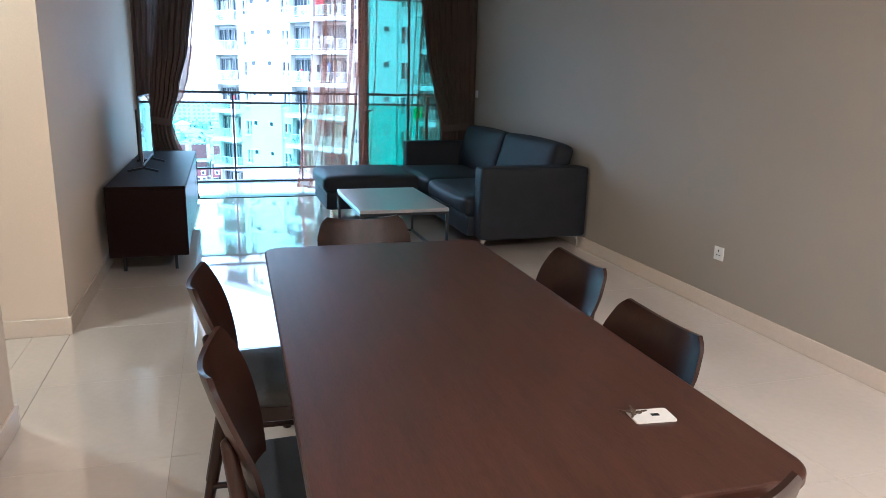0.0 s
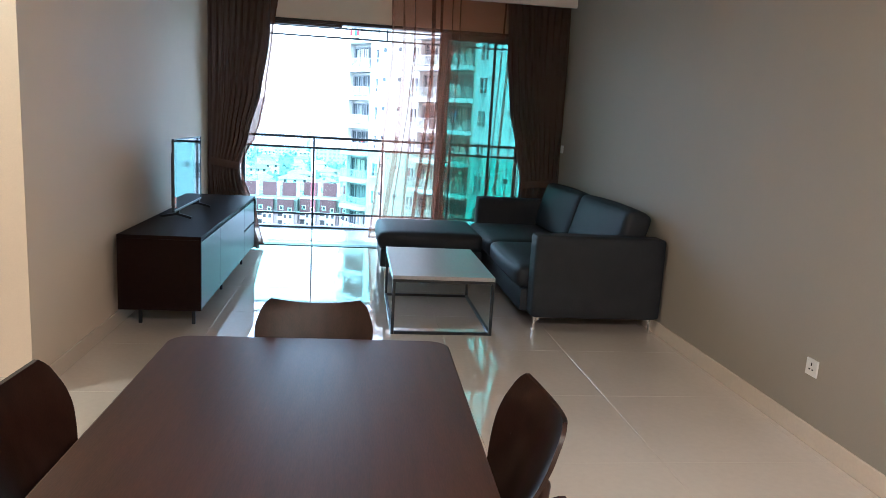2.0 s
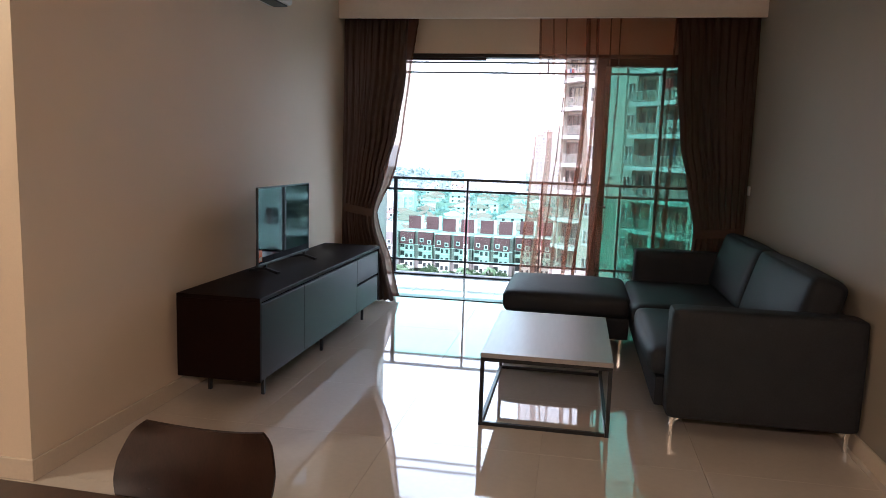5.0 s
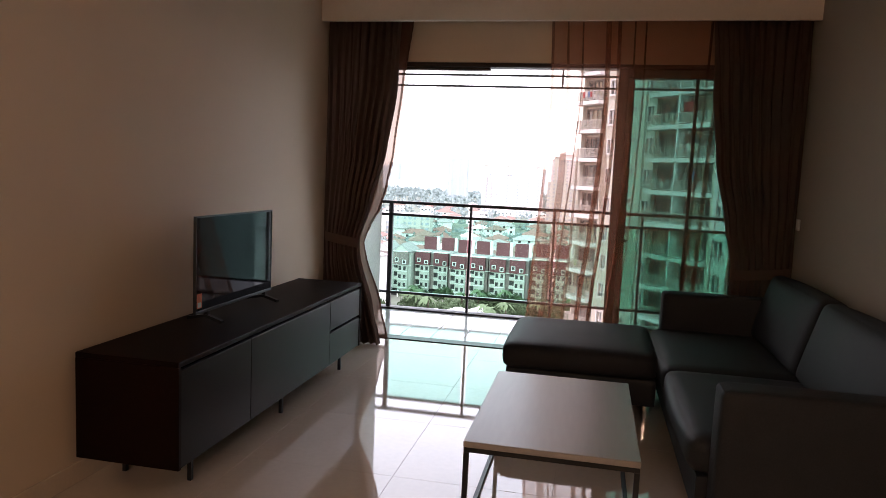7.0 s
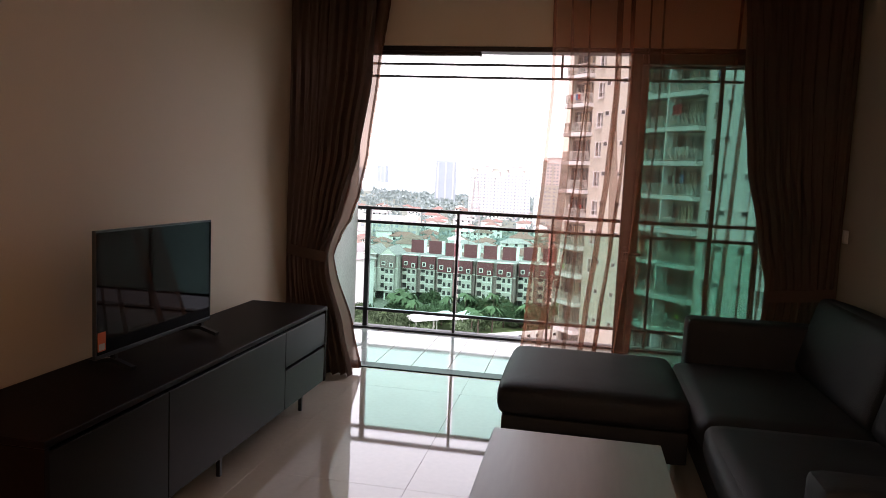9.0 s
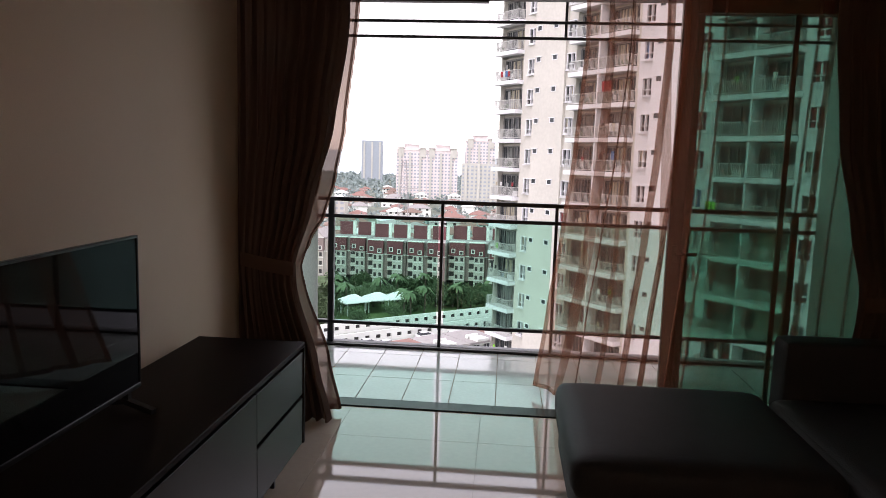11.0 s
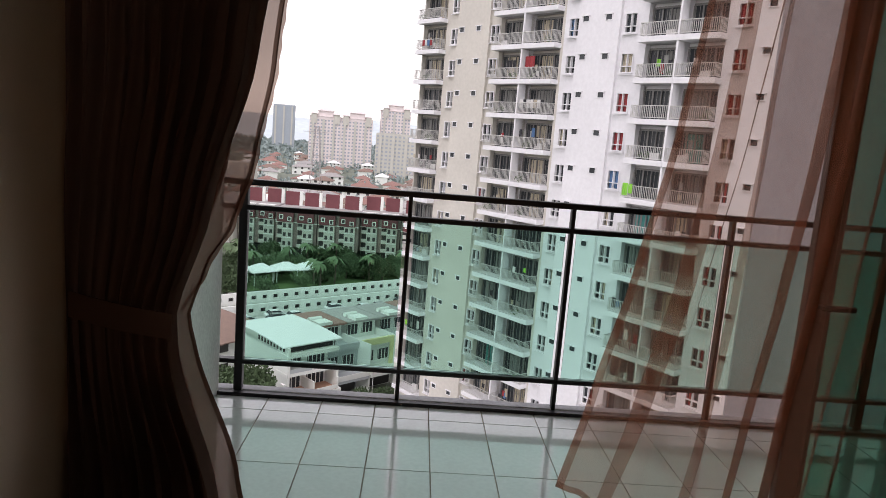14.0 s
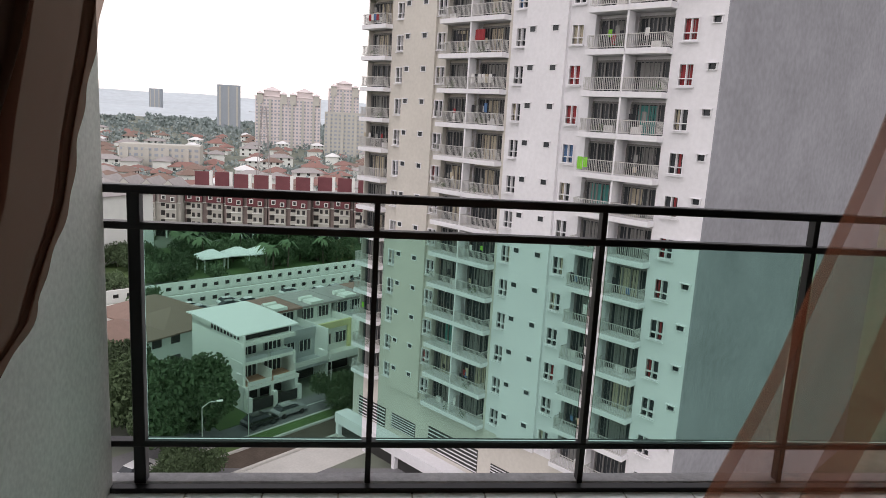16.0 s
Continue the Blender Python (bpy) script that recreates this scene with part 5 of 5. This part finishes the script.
part("roof", hip_roof(15, 14, 3), ROOFG, wb).location = (-1.5, 7, 15.2)
for k in range(5):
    for x in (-7, -3, 1, 4.5):
        part("window", boxed((x - 0.6, -0.08, 1.4 + 2.8 * k), (x + 0.6, 0.02, 2.8 + 2.8 * k)), TDARK, wb)


# ---- distance: towers, pylon, hills ----
def far_tower(w, d, h, material, m, label, crown=True, cols=9, step=3.0):
    t = thing("far_tower", label, "building", m, "distant towers")
    part("wall", boxed((-w / 2, 0, 0), (w / 2, d, h)), material, t)
    bm = bmesh.new()
    for k in range(int(h / step)):
        for c in range(cols):
            x = -w / 2 + w * (c + 0.5) / cols
            box(bm, (x - w / cols * 0.28, -0.15, k * step + 0.9), (x + w / cols * 0.28, 0.05, k * step + 2.3))
    tagged(part("window_band", bm, SLATE, t), kind="stuff")
    for c in range(1, cols, 3):
        x = -w / 2 + w * c / cols
        part("bay", boxed((x - w * 0.035, -1.2, 0), (x + w * 0.035, 0, h - 2)), IVORY, t)
    if crown:
        part("roof", hip_roof(w * 1.02, d, 3.2), material, t).location = (0, d / 2, h + 0.2)
        part("roof_house", boxed((-w * 0.24, 1.5, h), (w * 0.24, d - 1.5, h + 5)), material, t)
        part("roof", hip_roof(w * 0.52, d - 2, 3.4), material, t).location = (0, d / 2, h + 5.2)
        for x in (-w * 0.36, w * 0.36):
            part("gable", boxed((x - w * 0.09, -1.3, h - 6), (x + w * 0.09, 3, h + 2.2)), IVORY, t)
            part("gable_roof", hip_roof(w * 0.2, 5, 2.0), material, t).location = (x, 1.0, h + 2.4)
    return t


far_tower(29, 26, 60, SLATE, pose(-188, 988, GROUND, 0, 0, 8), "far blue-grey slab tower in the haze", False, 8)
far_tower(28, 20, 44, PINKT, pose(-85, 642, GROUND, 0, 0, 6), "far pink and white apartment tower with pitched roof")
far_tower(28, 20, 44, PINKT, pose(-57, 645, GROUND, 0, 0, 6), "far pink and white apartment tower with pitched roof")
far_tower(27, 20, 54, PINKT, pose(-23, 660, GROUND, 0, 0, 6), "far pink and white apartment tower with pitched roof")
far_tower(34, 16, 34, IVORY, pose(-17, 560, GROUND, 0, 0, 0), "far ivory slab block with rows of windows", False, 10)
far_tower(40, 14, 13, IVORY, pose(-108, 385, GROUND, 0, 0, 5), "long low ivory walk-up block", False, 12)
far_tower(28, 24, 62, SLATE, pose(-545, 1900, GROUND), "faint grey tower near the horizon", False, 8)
# the hills look hazy only through their pale bluish colour
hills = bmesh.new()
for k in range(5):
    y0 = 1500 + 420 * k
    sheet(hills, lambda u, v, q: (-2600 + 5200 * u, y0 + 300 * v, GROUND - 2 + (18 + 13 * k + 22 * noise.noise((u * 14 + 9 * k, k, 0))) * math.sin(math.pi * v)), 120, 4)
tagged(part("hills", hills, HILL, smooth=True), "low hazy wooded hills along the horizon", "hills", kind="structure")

py = thing("power_pylon", "tall grey steel lattice power pylon among the roofs", "pylon", pose(-34.5, 245, GROUND))
H0 = 36.0
for sx in (-1, 1):
    for sy in (-1, 1):
        part("leg", beam(bmesh.new(), (sx * 3.0, sy * 3.0, 0), (sx * 0.6, sy * 0.6, H0), 0.15), ROOFG, py)
for k in range(11):
    bm = bmesh.new()
    z, z2 = k * H0 / 11, (k + 1) * H0 / 11
    a, b = 3.0 - 2.4 * z / H0, 3.0 - 2.4 * z2 / H0
    for sy in (-1, 1):
        beam(bm, (-a, sy * a, z), (b, sy * b, z2), 0.07)
        beam(bm, (a, sy * a, z), (-b, sy * b, z2), 0.07)
        beam(bm, (-a, sy * a, z), (a, sy * a, z), 0.07)
    tagged(part("brace", bm, ROOFG, py), kind="stuff")
for z in (26, 30, 34):
    part("cross_arm", beam(bmesh.new(), (-5, 0, z), (5, 0, z), 0.14), ROOFG, py)


# ---- cars and lamps ----
def car(material):
    c = thing("car", "parked passenger car with dark windows", "car", group="cars")
    bm = bmesh.new()
    prof = [(-2.1, 0.35), (-2.15, 0.75), (-1.9, 0.95), (-1.0, 1.0), (0.95, 1.0), (1.95, 0.85), (2.15, 0.6), (2.1, 0.35)]
    L = [bm.verts.new((x, -0.85, z)) for x, z in prof]
    R = [bm.verts.new((x, 0.85, z)) for x, z in prof]
    for i in range(len(prof)):
        j = (i + 1) % len(prof)
        bm.faces.new((L[i], L[j], R[j], R[i]))
    bm.faces.new(L[::-1])
    bm.faces.new(R)
    bmesh.ops.bevel(bm, geom=bm.edges[:], offset=0.06, segments=2, affect="EDGES")
    part("body", bm, material, c, smooth=True)
    bm = bmesh.new()
    lo = [bm.verts.new(p) for p in ((-1.75, -0.78, 0.97), (1.15, -0.78, 0.97), (1.15, 0.78, 0.97), (-1.75, 0.78, 0.97))]
    hi = [bm.verts.new(p) for p in ((-1.25, -0.62, 1.42), (0.35, -0.62, 1.42), (0.35, 0.62, 1.42), (-1.25, 0.62, 1.42))]
    for i in range(4):
        bm.faces.new((lo[i], lo[(i + 1) % 4], hi[(i + 1) % 4], hi[i]))
    bm.faces.new(hi)
    part("cabin_glass", bm, TPANE, c)
    part("roof", boxed((-1.3, -0.64, 1.41), (0.4, 0.64, 1.47), 0.03), material, c)
    for x in (-1.3, 1.3):
        for y in (-0.80, 0.80):
            part("wheel", rod(bmesh.new(), (x, y - 0.1, 0.32), (x, y + 0.1, 0.32), 0.32, n=14), RUBBER, c)
    return c


cars = [car(CARB), car(CARS), car(CARW)]
place = [(-10.6, 77.2, FA, 0), (-7.6, 80.3, FA, 1), (-20.6, 75.4, 20, 2), (3.5, 96.5, -40, 2), (-20.5, 65.5, 60, 2)]
for k in range(26):
    p = along(rng.uniform(-40, 30), rng.choice([-10, -7.5, -4.5, -2.2]))
    place.append((p.x, p.y, 38, rng.choice([0, 1, 2, 2])))
used = set()
for x, y, a, k in place:
    if k in used:
        copy_thing(cars[k], pose(x, y, GROUND + 0.08, 0, 0, a))
    else:
        cars[k].matrix_basis = pose(x, y, GROUND + 0.08, 0, 0, a)
        used.add(k)


def street_lamp(x, y, a):
    t = thing("street_lamp", "thin grey steel street lamp beside the road", "lamp", pose(x, y, GROUND, 0, 0, a), "street lamps")
    part("pole", rod(bmesh.new(), (0, 0, 0), (0, 0, 7), 0.06, 0.04, 8), TRAIL, t)
    bm = rod(bmesh.new(), (0, 0, 7), (0.7, 0, 7.5), 0.05, n=6)
    rod(bm, (0.7, 0, 7.5), (1.6, 0, 7.55), 0.05, n=6)
    part("arm", bm, TRAIL, t)
    part("head", boxed((1.4, -0.12, 7.45), (2.0, 0.12, 7.6), 0.03), WHITEP, t)


street_lamp(*street(8.0, 6.6), 140)
street_lamp(*street(-4.0, 7.4), 140)
street_lamp(*street(30, 4.5), 140)
street_lamp(-14.5, 66, 20)


# ---- floor and balcony tiles ----
def tiles(parent, x0, x1, y0, y1, ox, oy, w, d, z, t, joint, material):
    made = {}
    nx0, ny0 = math.floor((x0 - ox) / w), math.floor((y0 - oy) / d)
    for i in range(nx0, math.ceil((x1 - ox) / w)):
        for j in range(ny0, math.ceil((y1 - oy) / d)):
            a, b = max(x0, ox + i * w + joint / 2), min(x1, ox + (i + 1) * w - joint / 2)
            c, e = max(y0, oy + j * d + joint / 2), min(y1, oy + (j + 1) * d - joint / 2)
            if b - a < 0.01 or e - c < 0.01:
                continue
            key = (round(b - a, 4), round(e - c, 4))
            if key not in made:
                h0, h1 = key[0] / 2, key[1] / 2
                made[key] = part("tile", boxed((-h0, -h1, -t), (h0, h1, 0), 0.0004), material, parent)
                made[key].location = ((a + b) / 2, (c + e) / 2, z)
            else:
                again("tile", made[key], parent, pose((a + b) / 2, (c + e) / 2, z))


tiles(floor, X0 + 0.001, X1 - 0.001, -11.19, 0.0, 1.372, -2.05, 0.8, 0.8, 0.0, 0.006, 0.0016, TILE)
tiles(floor, -3.19, X0 - 0.002, -5.64, -4.53, 1.372, -2.05, 0.8, 0.8, 0.0, 0.006, 0.0016, TILE)
tiles(balcony_floor, X0 + 0.001, 3.849, 0.15, 1.431, 0.551, 0.659, 0.302, 0.6, BZ, 0.006, 0.006, BTILE)
